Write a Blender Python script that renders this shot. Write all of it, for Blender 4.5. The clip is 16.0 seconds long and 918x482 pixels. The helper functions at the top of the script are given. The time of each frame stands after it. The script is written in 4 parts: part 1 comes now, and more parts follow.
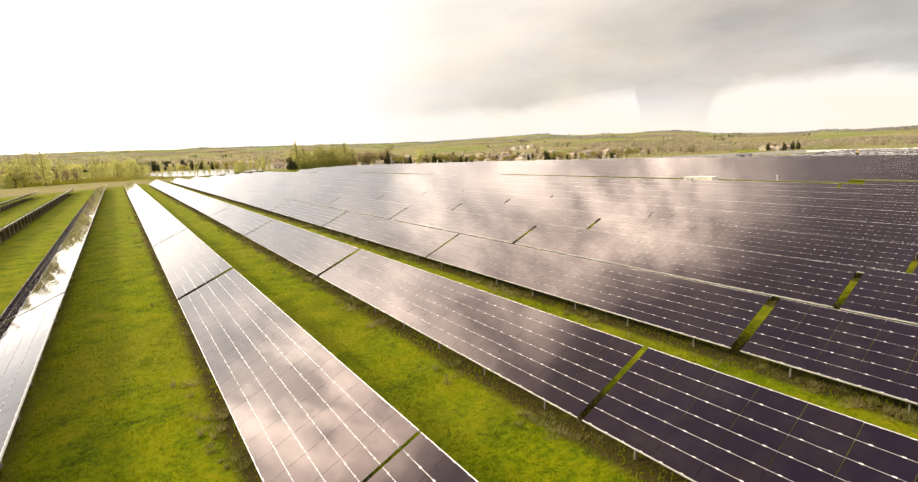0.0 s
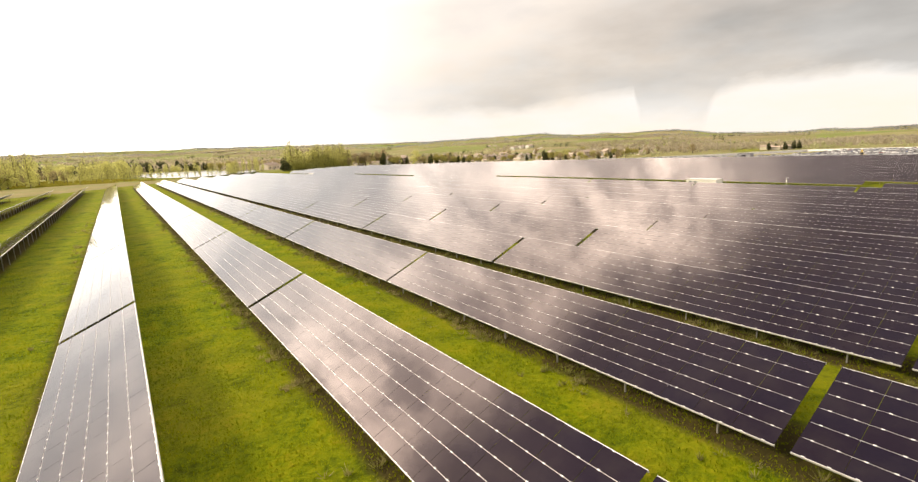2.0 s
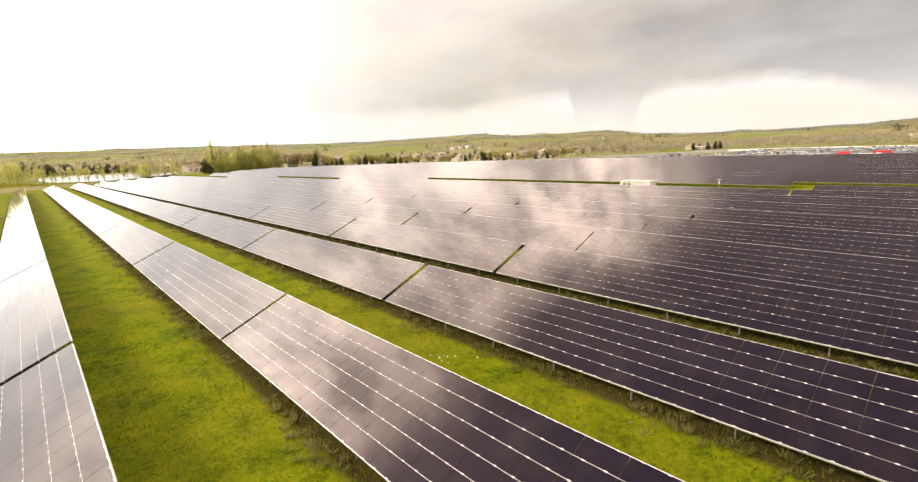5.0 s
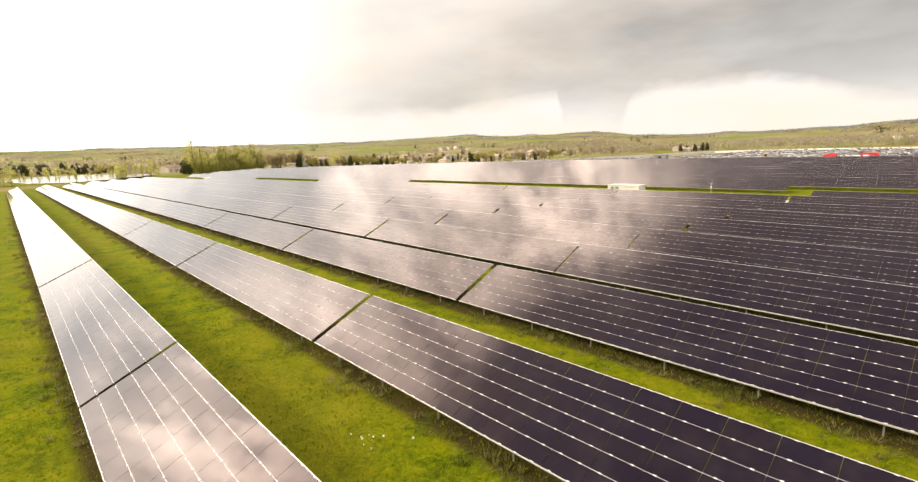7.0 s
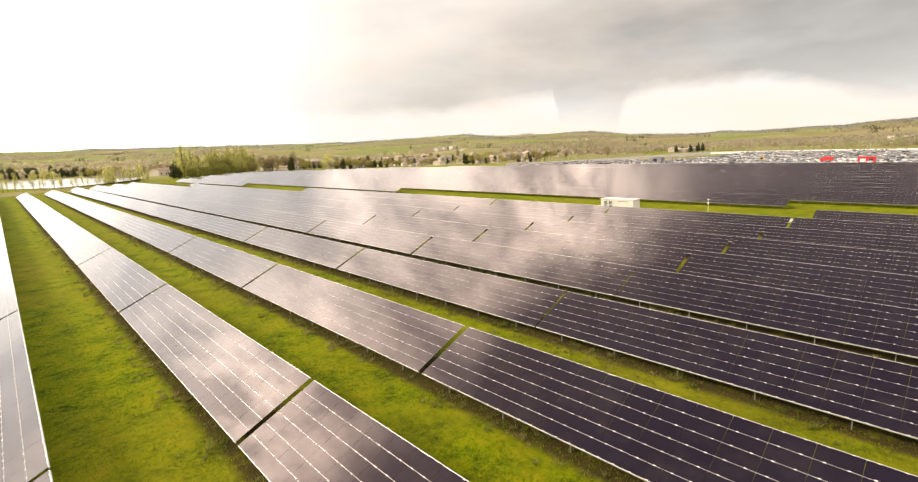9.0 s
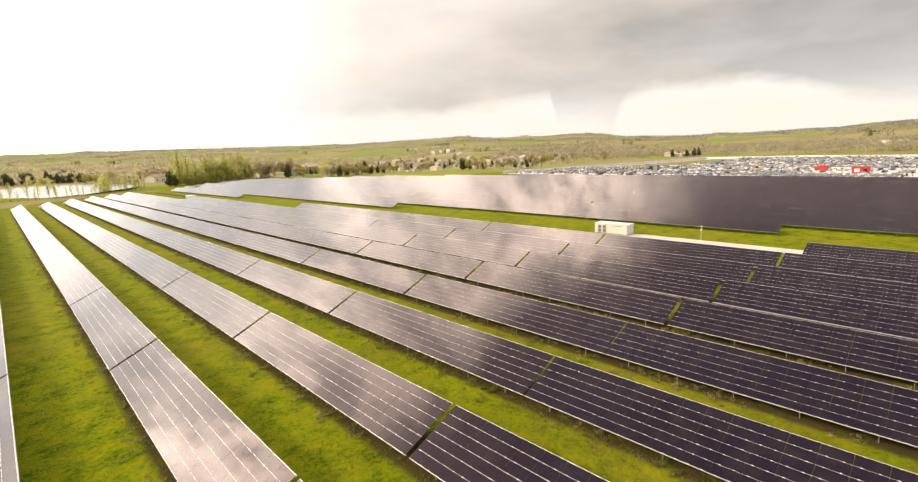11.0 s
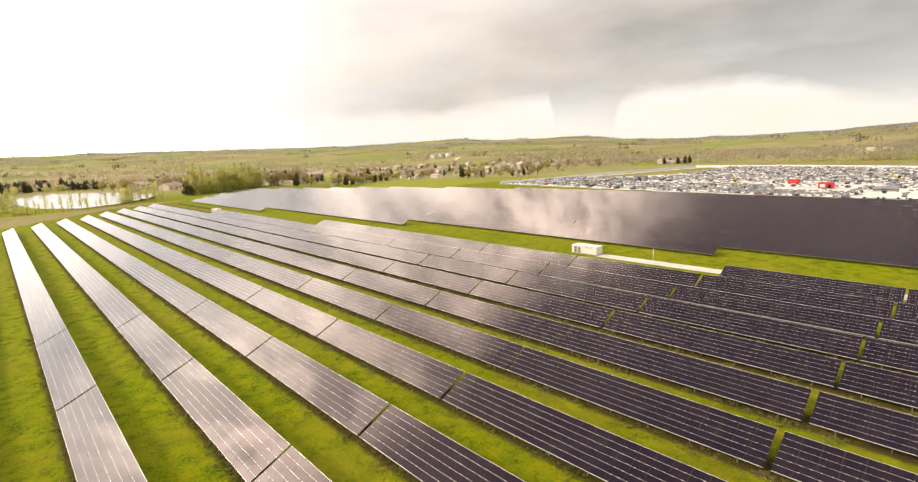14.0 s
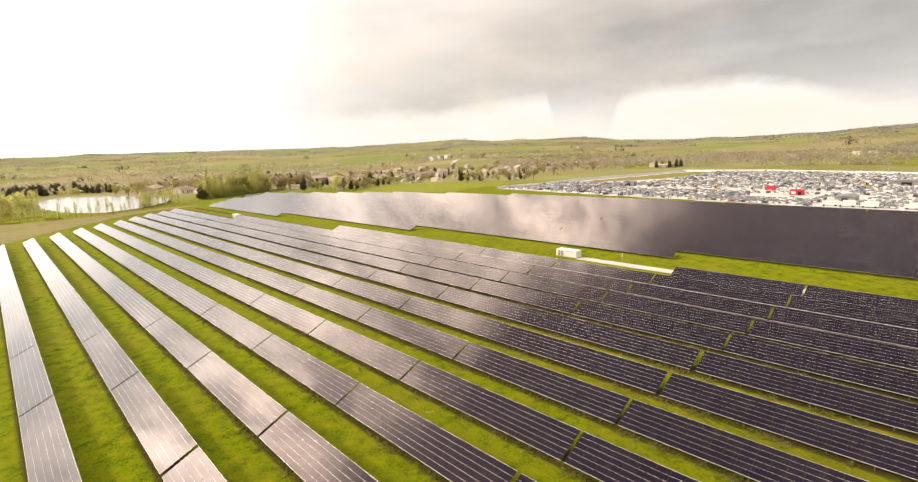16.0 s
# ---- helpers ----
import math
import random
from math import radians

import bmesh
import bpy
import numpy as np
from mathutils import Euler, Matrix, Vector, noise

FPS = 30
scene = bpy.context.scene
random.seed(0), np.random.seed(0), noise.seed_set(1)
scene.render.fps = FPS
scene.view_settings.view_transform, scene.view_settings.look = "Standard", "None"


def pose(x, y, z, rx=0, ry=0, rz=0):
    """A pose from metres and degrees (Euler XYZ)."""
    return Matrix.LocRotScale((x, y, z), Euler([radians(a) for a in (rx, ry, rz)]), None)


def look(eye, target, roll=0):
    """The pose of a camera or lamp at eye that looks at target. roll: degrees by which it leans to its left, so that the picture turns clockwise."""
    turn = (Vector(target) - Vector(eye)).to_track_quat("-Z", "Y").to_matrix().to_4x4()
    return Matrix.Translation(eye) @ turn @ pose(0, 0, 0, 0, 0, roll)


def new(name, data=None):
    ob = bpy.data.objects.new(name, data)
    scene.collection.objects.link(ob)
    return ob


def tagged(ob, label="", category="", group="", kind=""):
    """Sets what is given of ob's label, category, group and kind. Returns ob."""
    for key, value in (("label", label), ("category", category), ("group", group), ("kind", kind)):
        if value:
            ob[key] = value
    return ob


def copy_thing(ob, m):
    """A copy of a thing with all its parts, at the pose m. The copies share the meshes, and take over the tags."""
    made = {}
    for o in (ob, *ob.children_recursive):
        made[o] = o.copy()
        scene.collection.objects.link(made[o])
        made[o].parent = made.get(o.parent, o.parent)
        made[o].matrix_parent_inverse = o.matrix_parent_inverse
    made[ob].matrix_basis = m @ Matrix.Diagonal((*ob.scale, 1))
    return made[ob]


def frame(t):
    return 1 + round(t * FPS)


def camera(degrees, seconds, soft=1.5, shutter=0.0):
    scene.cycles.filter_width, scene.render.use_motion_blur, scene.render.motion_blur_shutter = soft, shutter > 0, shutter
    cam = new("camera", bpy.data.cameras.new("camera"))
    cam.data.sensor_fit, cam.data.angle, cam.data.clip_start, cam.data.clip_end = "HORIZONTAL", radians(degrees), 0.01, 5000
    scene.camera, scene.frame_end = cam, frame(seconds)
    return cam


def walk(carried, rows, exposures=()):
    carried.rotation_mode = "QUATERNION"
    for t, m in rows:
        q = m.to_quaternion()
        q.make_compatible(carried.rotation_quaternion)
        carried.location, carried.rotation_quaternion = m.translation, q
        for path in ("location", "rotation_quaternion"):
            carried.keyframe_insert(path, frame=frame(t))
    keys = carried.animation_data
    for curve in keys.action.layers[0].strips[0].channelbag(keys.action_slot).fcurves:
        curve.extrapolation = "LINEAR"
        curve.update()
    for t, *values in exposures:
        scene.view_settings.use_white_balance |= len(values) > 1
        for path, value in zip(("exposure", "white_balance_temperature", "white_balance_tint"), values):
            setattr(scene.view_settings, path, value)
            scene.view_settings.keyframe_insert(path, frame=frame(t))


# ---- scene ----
# The flight of the drone: seconds, place, heading, pitch, roll.
PATH = [
    (0, (-2.159, -34.433, 9.449), -34.51, -10.69, -2.55),
    (0.5, (-0.657, -33.381, 9.451), -34.44, -10.72, -2.62),
    (1, (0.779, -32.342, 9.457), -34.46, -10.70, -2.66),
    (1.5, (2.172, -31.401, 9.507), -34.50, -10.70, -2.64),
    (2, (3.629, -30.287, 9.560), -34.55, -10.70, -2.69),
    (2.5, (5.102, -29.207, 9.589), -34.78, -10.71, -2.71),
    (3, (6.432, -28.173, 9.552), -35.15, -10.72, -2.73),
    (3.5, (7.748, -27.276, 9.488), -36.36, -10.78, -2.70),
    (4, (9.265, -26.512, 9.552), -38.52, -10.83, -2.72),
    (4.2, (9.880, -26.222, 9.545), -39.39, -10.91, -2.71),
    (6.3, (15.584, -22.917, 9.469), -42.22, -10.92, -2.73),
    (6.5, (16.146, -22.632, 9.510), -42.39, -10.92, -2.69),
    (7, (17.536, -21.984, 9.606), -42.64, -10.97, -2.58),
    (7.5, (18.892, -21.370, 9.885), -42.79, -11.01, -2.55),
    (8, (20.111, -20.813, 10.432), -42.88, -11.02, -2.61),
    (8.5, (21.173, -20.317, 11.152), -42.97, -11.05, -2.67),
    (9, (22.066, -19.909, 12.031), -43.06, -11.06, -2.70),
    (9.2, (22.393, -19.779, 12.411), -43.04, -11.04, -2.72),
    (11.3, (23.108, -20.045, 17.153), -43.41, -10.89, -2.72),
    (11.5, (22.433, -20.700, 17.724), -43.43, -10.86, -2.71),
    (12, (20.503, -22.550, 19.132), -43.47, -10.85, -2.68),
    (12.5, (18.086, -24.903, 20.521), -43.48, -10.88, -2.70),
    (13, (15.013, -27.822, 21.918), -43.51, -10.82, -2.70),
    (13.5, (11.568, -31.134, 23.295), -43.55, -10.80, -2.71),
    (14, (7.840, -34.743, 24.635), -43.55, -10.80, -2.65),
    (14.5, (3.992, -38.389, 25.957), -43.60, -10.85, -2.64),
    (15, (0.122, -42.084, 27.295), -43.64, -10.84, -2.64),
    (15.5, (-3.772, -45.775, 28.707), -43.70, -10.83, -2.62),
    (16, (-7.687, -49.475, 30.203), -43.77, -10.81, -2.60),
]


def aim(eye, yaw, pitch, roll):
    a, b = radians(yaw), radians(pitch)
    way = Vector((-math.sin(a) * math.cos(b), math.cos(a) * math.cos(b), math.sin(b)))
    return look(eye, Vector(eye) + way * 10, roll)


cam = camera(86.5, 16.0, soft=1.25)
walk(cam, [(t, aim(eye, yaw, pitch, roll)) for t, eye, yaw, pitch, roll in PATH])

# ---- light ----
SUN_AZ, SUN_EL = -55.0, 34.0          # degrees; azimuth from +y towards +x


def heading(az, el):
    a, e = radians(az), radians(el)
    return Vector((math.sin(a) * math.cos(e), math.cos(a) * math.cos(e), math.sin(e)))


class Net:
    """Short hand for building a node tree."""

    def __init__(self, tree):
        self.tree = tree
        tree.nodes.clear()

    def add(self, kind, settings=(), **inputs):
        node = self.tree.nodes.new(kind)
        for key, value in settings:
            if key == "operation":
                node.operation = value
            elif key == "blend_type":
                node.blend_type = value
            elif key == "data_type":
                node.data_type = value
            elif key == "sky_type":
                node.sky_type = value
            elif key == "feature":
                node.feature = value
            elif key == "clamp":
                node.use_clamp = value
            elif key == "noise_dimensions":
                node.noise_dimensions = value
        for key, value in inputs.items():
            slot = int(key[1:]) if key[0] == "i" and key[1:].isdigit() else key.replace("_", " ")
            socket = node.inputs[slot]
            if isinstance(value, bpy.types.NodeSocket):
                self.tree.links.new(value, socket)
            else:
                socket.default_value = value
        return node

    def math(self, op, a, b=0.0, clamp=False):
        return self.add("ShaderNodeMath", (("operation", op), ("clamp", clamp)), i0=a, i1=b).outputs[0]

    def vec(self, op, a, b=(0, 0, 0)):
        node = self.add("ShaderNodeVectorMath", (("operation", op),), i0=a, i1=b)
        return node.outputs["Value"] if op == "DOT_PRODUCT" else node.outputs["Vector"]

    def mix(self, fac, a, b, blend="MIX"):
        node = self.add("ShaderNodeMix", (("data_type", "RGBA"), ("blend_type", blend)), i0=fac, i6=a, i7=b)
        return node.outputs[2]

    def noise(self, vector, scale, detail=4.0, rough=0.55):
        return self.add("ShaderNodeTexNoise", (), Vector=vector, Scale=scale, Detail=detail, Roughness=rough).outputs["Fac"]

    def ramp(self, fac, stops):
        node = self.add("ShaderNodeValToRGB", (), i0=fac)
        ends = node.color_ramp.elements
        while len(ends) < len(stops):
            ends.new(0.5)
        for e, (at, colour) in zip(ends, stops):
            e.position = at
            e.color = (*colour, 1) if len(colour) == 3 else colour
        return node.outputs["Color"]

    def profile(self, fac, stops):
        """A value read off a line through (place, value) pairs."""
        node = self.add("ShaderNodeValToRGB", (), i0=fac)
        ends = node.color_ramp.elements
        ends[0].position, ends[1].position = 0.0, 1.0
        for e, (_, v) in zip((ends[0], ends[1]), (stops[0], stops[-1])):
            e.color = (v, v, v, 1)
        for at, v in stops[1:-1]:
            ends.new(at).color = (v, v, v, 1)
        return node.outputs["Color"]

    def span(self, value, a, b, c=0.0, d=1.0):
        node = self.add("ShaderNodeMapRange", (), i0=value, i1=a, i2=b, i3=c, i4=d)
        return node.outputs[0]


# height of the rain cloud's base against the heading, both as shares (of 100 and of 20 degrees)
CLOUD_BASE = ((0.0, 0.30), (0.18, 0.27), (0.30, 0.20), (0.39, 0.155), (0.45, 0.18), (0.52, 0.235), (0.544, 0.24), (0.549, 0.09), (0.612, 0.07), (0.622, 0.20),
              (0.637, 0.235), (0.66, 0.255), (0.70, 0.25), (0.75, 0.24), (0.78, 0.21), (0.81, 0.12), (0.88, 0.06), (1.0, 0.05))


def make_world():
    world = bpy.data.worlds.new("cloudy_sky")
    scene.world = world
    world.use_nodes = True
    n = Net(world.node_tree)
    way = n.add("ShaderNodeTexCoord").outputs["Generated"]
    sky = n.add("ShaderNodeTexSky", (("sky_type", "NISHITA"),))
    sky.sun_disc = False
    sky.sun_elevation, sky.sun_rotation = radians(SUN_EL), radians(SUN_AZ)
    blue = n.mix(1.0, sky.outputs[0], (0.10, 0.10, 0.10, 1), "MULTIPLY")
    parts = n.add("ShaderNodeSeparateXYZ", (), i0=way)
    up = n.math("MAXIMUM", parts.outputs[2], 0.0)
    # clouds lie on a high plane, and so flatten out towards the horizon
    far = n.math("ADD", up, 0.10)
    flat = n.add("ShaderNodeCombineXYZ", (), i0=n.math("DIVIDE", parts.outputs[0], far),
                 i1=n.math("DIVIDE", parts.outputs[1], far), i2=0.0).outputs[0]
    big = n.noise(n.vec("MULTIPLY", way, (1.0, 1.0, 2.6)), 2.3, 5.0, 0.55)
    near = n.math("ADD", up, 0.26)
    sheets = n.add("ShaderNodeCombineXYZ", (), i0=n.math("DIVIDE", parts.outputs[0], near),
                   i1=n.math("DIVIDE", parts.outputs[1], near), i2=0.0).outputs[0]
    fine = n.noise(n.vec("ADD", sheets, (7.3, 2.1, 0)), 1.5, 7.0, 0.6)
    cloud = n.math("ADD", n.math("MULTIPLY", big, 0.72), n.math("MULTIPLY", fine, 0.28))
    thick = n.span(cloud, 0.42, 0.58)
    # height and heading of the way, in degrees, frayed by the clouds' own shapes
    fray = n.math("MULTIPLY", n.math("SUBTRACT", n.noise(flat, 1.5, 6.0, 0.6), 0.5), 13.0)
    rise = n.math("ADD", n.math("MULTIPLY", n.math("ARCSINE", parts.outputs[2]), 180 / math.pi), fray)
    round_ = n.math("MULTIPLY", n.math("ARCTAN2", parts.outputs[0], parts.outputs[1]), 180 / math.pi)

    def bell(value, at, wide):
        d = n.math("DIVIDE", n.math("SUBTRACT", value, at), wide)
        return n.math("EXPONENT", n.math("MULTIPLY", n.math("MULTIPLY", d, d), -1.0))

    # unseen bright cloud bank, added for the modules to mirror; the cloud overhead is thicker
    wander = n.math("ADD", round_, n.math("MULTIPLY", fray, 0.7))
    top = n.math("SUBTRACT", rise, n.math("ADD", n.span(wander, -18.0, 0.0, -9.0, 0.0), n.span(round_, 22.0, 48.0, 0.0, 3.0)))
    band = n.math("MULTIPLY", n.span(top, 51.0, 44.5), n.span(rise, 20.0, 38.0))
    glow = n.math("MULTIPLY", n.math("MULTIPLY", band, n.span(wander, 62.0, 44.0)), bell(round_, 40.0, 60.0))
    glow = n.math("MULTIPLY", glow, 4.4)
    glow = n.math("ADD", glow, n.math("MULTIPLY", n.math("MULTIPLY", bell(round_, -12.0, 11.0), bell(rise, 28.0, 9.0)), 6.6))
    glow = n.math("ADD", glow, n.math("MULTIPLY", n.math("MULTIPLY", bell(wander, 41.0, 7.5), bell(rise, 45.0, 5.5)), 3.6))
    # an added bright rift above the view that slants down to the north-east
    mirror_rift = bell(n.math("SUBTRACT", rise, n.math("SUBTRACT", 33.5, n.math("MULTIPLY", round_, 0.5))), 0.0, 3.6)
    mirror_rift = n.math("MULTIPLY", mirror_rift, n.math("MULTIPLY", n.span(wander, -22.0, -8.0), n.span(wander, 27.0, 17.0)))
    glow = n.math("ADD", glow, n.math("MULTIPLY", mirror_rift, 1.5))
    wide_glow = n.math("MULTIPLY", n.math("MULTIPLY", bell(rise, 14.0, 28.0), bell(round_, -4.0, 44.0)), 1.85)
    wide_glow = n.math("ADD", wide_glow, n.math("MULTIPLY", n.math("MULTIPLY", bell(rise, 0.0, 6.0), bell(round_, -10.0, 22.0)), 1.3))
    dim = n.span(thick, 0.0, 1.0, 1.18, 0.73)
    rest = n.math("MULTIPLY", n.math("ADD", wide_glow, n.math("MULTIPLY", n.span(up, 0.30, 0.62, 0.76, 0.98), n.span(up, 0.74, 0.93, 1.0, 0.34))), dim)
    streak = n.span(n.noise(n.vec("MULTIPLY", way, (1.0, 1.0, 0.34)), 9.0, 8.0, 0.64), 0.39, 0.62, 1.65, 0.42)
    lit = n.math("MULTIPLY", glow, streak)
    # a grey rain cloud over the hills, with a clear gap and hanging showers below its base
    plain = n.math("MULTIPLY", n.math("ARCSINE", parts.outputs[2]), 180 / math.pi)
    ragged = n.math("SUBTRACT", n.noise(n.vec("MULTIPLY", way, (1.0, 1.0, 2.4)), 5.5, 6.0, 0.55), 0.5)
    height = n.math("ADD", plain, n.math("MULTIPLY", ragged, 4.6))
    base = n.math("MULTIPLY", n.profile(n.span(round_, 0.0, 100.0), CLOUD_BASE), 20.0)
    under = n.span(n.math("SUBTRACT", height, base), -0.35, 1.25)
    edge = n.math("ADD", round_, n.math("MULTIPLY", ragged, 22.0))
    reach = n.math("MULTIPLY", n.span(edge, 12.0, 44.0), n.span(n.math("SUBTRACT", height, n.span(round_, 30.0, 62.0, 8.0, 20.0)), 2.0, -4.0))
    depth = n.math("ADD", n.span(n.noise(n.vec("MULTIPLY", way, (1.0, 1.0, 3.2)), 3.6, 5.0, 0.5), 0.36, 0.62, 0.18, 0.33), n.math("MULTIPLY", n.math("MULTIPLY", n.span(edge, 46.0, 66.0), bell(height, 10.5, 4.2)), 0.21))
    depth = n.math("MULTIPLY", depth, n.span(plain, 1.2, 5.0, 0.36, 1.0))
    grey = n.math("MULTIPLY", n.span(round_, 2.0, 28.0, 1.6, 1.08), n.math("SUBTRACT", 1.0, n.math("MULTIPLY", n.math("MULTIPLY", under, reach), depth)))
    sector = n.math("MULTIPLY", n.math("MULTIPLY", n.span(plain, 24.0, 15.0), n.span(round_, -6.0, 34.0)), n.span(round_, 150.0, 110.0))
    kept = n.math("MULTIPLY", rest, n.math("SUBTRACT", 1.0, sector))
    rest = n.math("ADD", kept, n.math("MULTIPLY", grey, sector))
    low = n.span(up, 0.0, 0.22)
    tone = n.mix(low, (1.0, 0.89, 0.755, 1), (1.0, 0.89, 0.79, 1))
    tone = n.mix(thick, tone, (0.95, 0.91, 0.86, 1))
    tone = n.mix(n.span(up, 0.40, 0.62), tone, (1.0, 0.85, 0.76, 1))
    tone = n.mix(n.span(up, 0.80, 0.93), tone, (0.86, 0.87, 1.0, 1))
    veil = n.vec("SCALE", tone)
    n.tree.links.new(rest, veil.node.inputs["Scale"])
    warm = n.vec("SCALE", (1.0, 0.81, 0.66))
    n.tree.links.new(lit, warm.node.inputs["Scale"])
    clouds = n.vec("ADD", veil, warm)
    cover = n.span(cloud, 0.28, 0.40, 0.85, 1.0)
    both = n.mix(cover, blue, clouds)
    out = n.add("ShaderNodeBackground", (), Color=both, Strength=1.0)
    n.add("ShaderNodeOutputWorld", (), Surface=out.outputs[0])


make_world()
sun = new("sun", bpy.data.lights.new("sun", "SUN"))
sun.data.energy, sun.data.angle, sun.data.color = 3.0, radians(10), (1.0, 0.84, 0.63)
sun.matrix_world = look(heading(SUN_AZ, SUN_EL) * 100, (0, 0, 0))
scene.view_settings.exposure = 0.0

# ---- materials ----


def material(name, colour, rough=0.8, metal=0.0, vary=0.25, grain=6.0, bump=0.0, random=0.0, island=False, ior=1.5, second=None, stains=0.7, leaf=0.0):
    """A procedural surface: colour broken up at two scales, with relief and a spread from piece to piece."""
    m = bpy.data.materials.new(name)
    m.use_nodes = True
    n = Net(m.node_tree)
    place = n.add("ShaderNodeTexCoord").outputs["Object"]
    fine = n.noise(place, grain, 5.0)
    wide = n.noise(n.vec("ADD", place, (3, 8, 1)), grain * 0.13, 3.0)
    other = second or tuple(c * (1 - vary) for c in colour)
    fac = n.math("ADD", n.math("MULTIPLY", fine, 0.5), n.math("MULTIPLY", wide, 0.5))
    shade = n.mix(n.span(fac, 0.38, 0.62), (*other, 1), (*colour, 1))
    if random:
        if island:
            pick = n.add("ShaderNodeNewGeometry").outputs["Random Per Island"]
        else:
            pick = n.add("ShaderNodeObjectInfo").outputs["Random"]
        shade = n.vec("SCALE", shade)
        n.tree.links.new(n.span(pick, 0, 1, 1 - random, 1 + random), shade.node.inputs["Scale"])
    gloss = n.span(wide, 0.3, 0.7, rough * stains + 0.3 * rough * (1 - stains), min(1.0, rough * 1.15))
    b = n.add("ShaderNodeBsdfPrincipled", (), Base_Color=shade, Roughness=gloss, Metallic=metal, IOR=ior)
    if rough >= 0.8:                  # dull, porous surfaces
        b.inputs["Specular IOR Level"].default_value = 0.12
    if bump:
        n.tree.links.new(n.add("ShaderNodeBump", (), Strength=bump, Distance=0.02, Height=fine).outputs[0], b.inputs["Normal"])
    surface = b.outputs[0]
    if leaf:                          # thin leaves let the light through
        through_light = n.add("ShaderNodeBsdfTranslucent", (), Color=shade)
        surface = n.add("ShaderNodeMixShader", (), i0=leaf, i1=surface, i2=through_light.outputs[0]).outputs[0]
    n.add("ShaderNodeOutputMaterial", (), Surface=surface)
    return m


def ground_material(pitch):
    m = bpy.data.materials.new("meadow_and_fields")
    m.use_nodes = True
    n = Net(m.node_tree)
    place = n.add("ShaderNodeNewGeometry").outputs["Position"]
    x, y, _ = n.add("ShaderNodeSeparateXYZ", (), i0=place).outputs
    tuft = n.noise(place, 3.4, 7.0, 0.7)
    patch = n.noise(place, 0.55, 5.0, 0.6)
    broad = n.noise(place, 0.06, 4.0, 0.6)
    mixed = n.math("ADD", n.math("MULTIPLY", tuft, 0.5), n.math("MULTIPLY", patch, 0.5))
    grass = n.ramp(mixed, ((0.36, (0.034, 0.060, 0.001)), (0.43, (0.105, 0.155, 0.002)), (0.50, (0.185, 0.235, 0.002)), (0.57, (0.245, 0.268, 0.003)), (0.67, (0.32, 0.275, 0.015))))
    grass = n.mix(n.span(broad, 0.45, 0.64, 0.0, 0.55), grass, n.mix(patch, (0.17, 0.185, 0.006, 1), (0.33, 0.285, 0.025, 1)))
    # drier, browner sward towards the last rows
    dry = n.math("MULTIPLY", n.math("MULTIPLY", n.span(x, 22.0, 60.0, 0.0, 0.6), n.span(x, 84.0, 98.0, 1.0, 0.25)), n.span(n.noise(place, 0.35, 5.0, 0.65), 0.36, 0.56))
    grass = n.mix(dry, grass, n.mix(tuft, (0.075, 0.066, 0.005, 1), (0.22, 0.175, 0.016, 1)))
    # worn soil and dry grass in the tables' rain shadow, darkened to add their shade
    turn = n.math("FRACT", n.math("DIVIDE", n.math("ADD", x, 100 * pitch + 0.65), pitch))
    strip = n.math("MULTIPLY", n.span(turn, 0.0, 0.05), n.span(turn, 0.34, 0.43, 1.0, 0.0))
    soil_shade = n.math("MULTIPLY", strip, n.span(n.noise(place, 0.7, 5.0), 0.24, 0.42))
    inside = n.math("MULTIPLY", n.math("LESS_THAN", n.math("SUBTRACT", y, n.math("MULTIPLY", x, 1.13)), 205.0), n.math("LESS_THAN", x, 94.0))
    grass = n.mix(n.math("MULTIPLY", n.math("MULTIPLY", soil_shade, inside), 0.88), grass, (0.075, 0.052, 0.024, 1))
    # patchwork of crops, fallow land and copses beyond
    cell = n.add("ShaderNodeTexVoronoi", (), Vector=n.vec("MULTIPLY", n.vec("ADD", place, n.vec("SCALE", n.add("ShaderNodeTexNoise", (), Vector=place, Scale=0.006, Detail=2.0).outputs["Color"])), (1, 1.7, 1)), Scale=0.0034)
    cell_pick = n.add("ShaderNodeSeparateColor", (), i0=cell.outputs["Color"]).outputs[0]
    crops = n.ramp(cell_pick, ((0.0, (0.22, 0.27, 0.07)), (0.2, (0.32, 0.30, 0.12)), (0.4, (0.26, 0.27, 0.10)), (0.55, (0.24, 0.32, 0.06)), (0.75, (0.35, 0.30, 0.16)), (1.0, (0.27, 0.30, 0.10))))
    crops = n.mix(n.span(n.noise(place, 0.006, 6.0, 0.6), 0.44, 0.62, 0.0, 0.6), crops, (0.24, 0.205, 0.10, 1))
    away = n.vec("DOT_PRODUCT", n.vec("SUBTRACT", n.vec("MULTIPLY", place, (1, 1, 0)), (110, 60, 0)), n.vec("SUBTRACT", n.vec("MULTIPLY", place, (1, 1, 0)), (110, 60, 0)))
    beyond = n.span(n.math("SQRT", away), 300.0, 420.0)
    colour = n.mix(beyond, grass, crops)
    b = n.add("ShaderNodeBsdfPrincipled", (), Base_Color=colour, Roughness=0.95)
    b.inputs["Specular IOR Level"].default_value = 0.05
    n.tree.links.new(n.add("ShaderNodeBump", (), Strength=1.0, Distance=0.34, Height=mixed).outputs[0], b.inputs["Normal"])
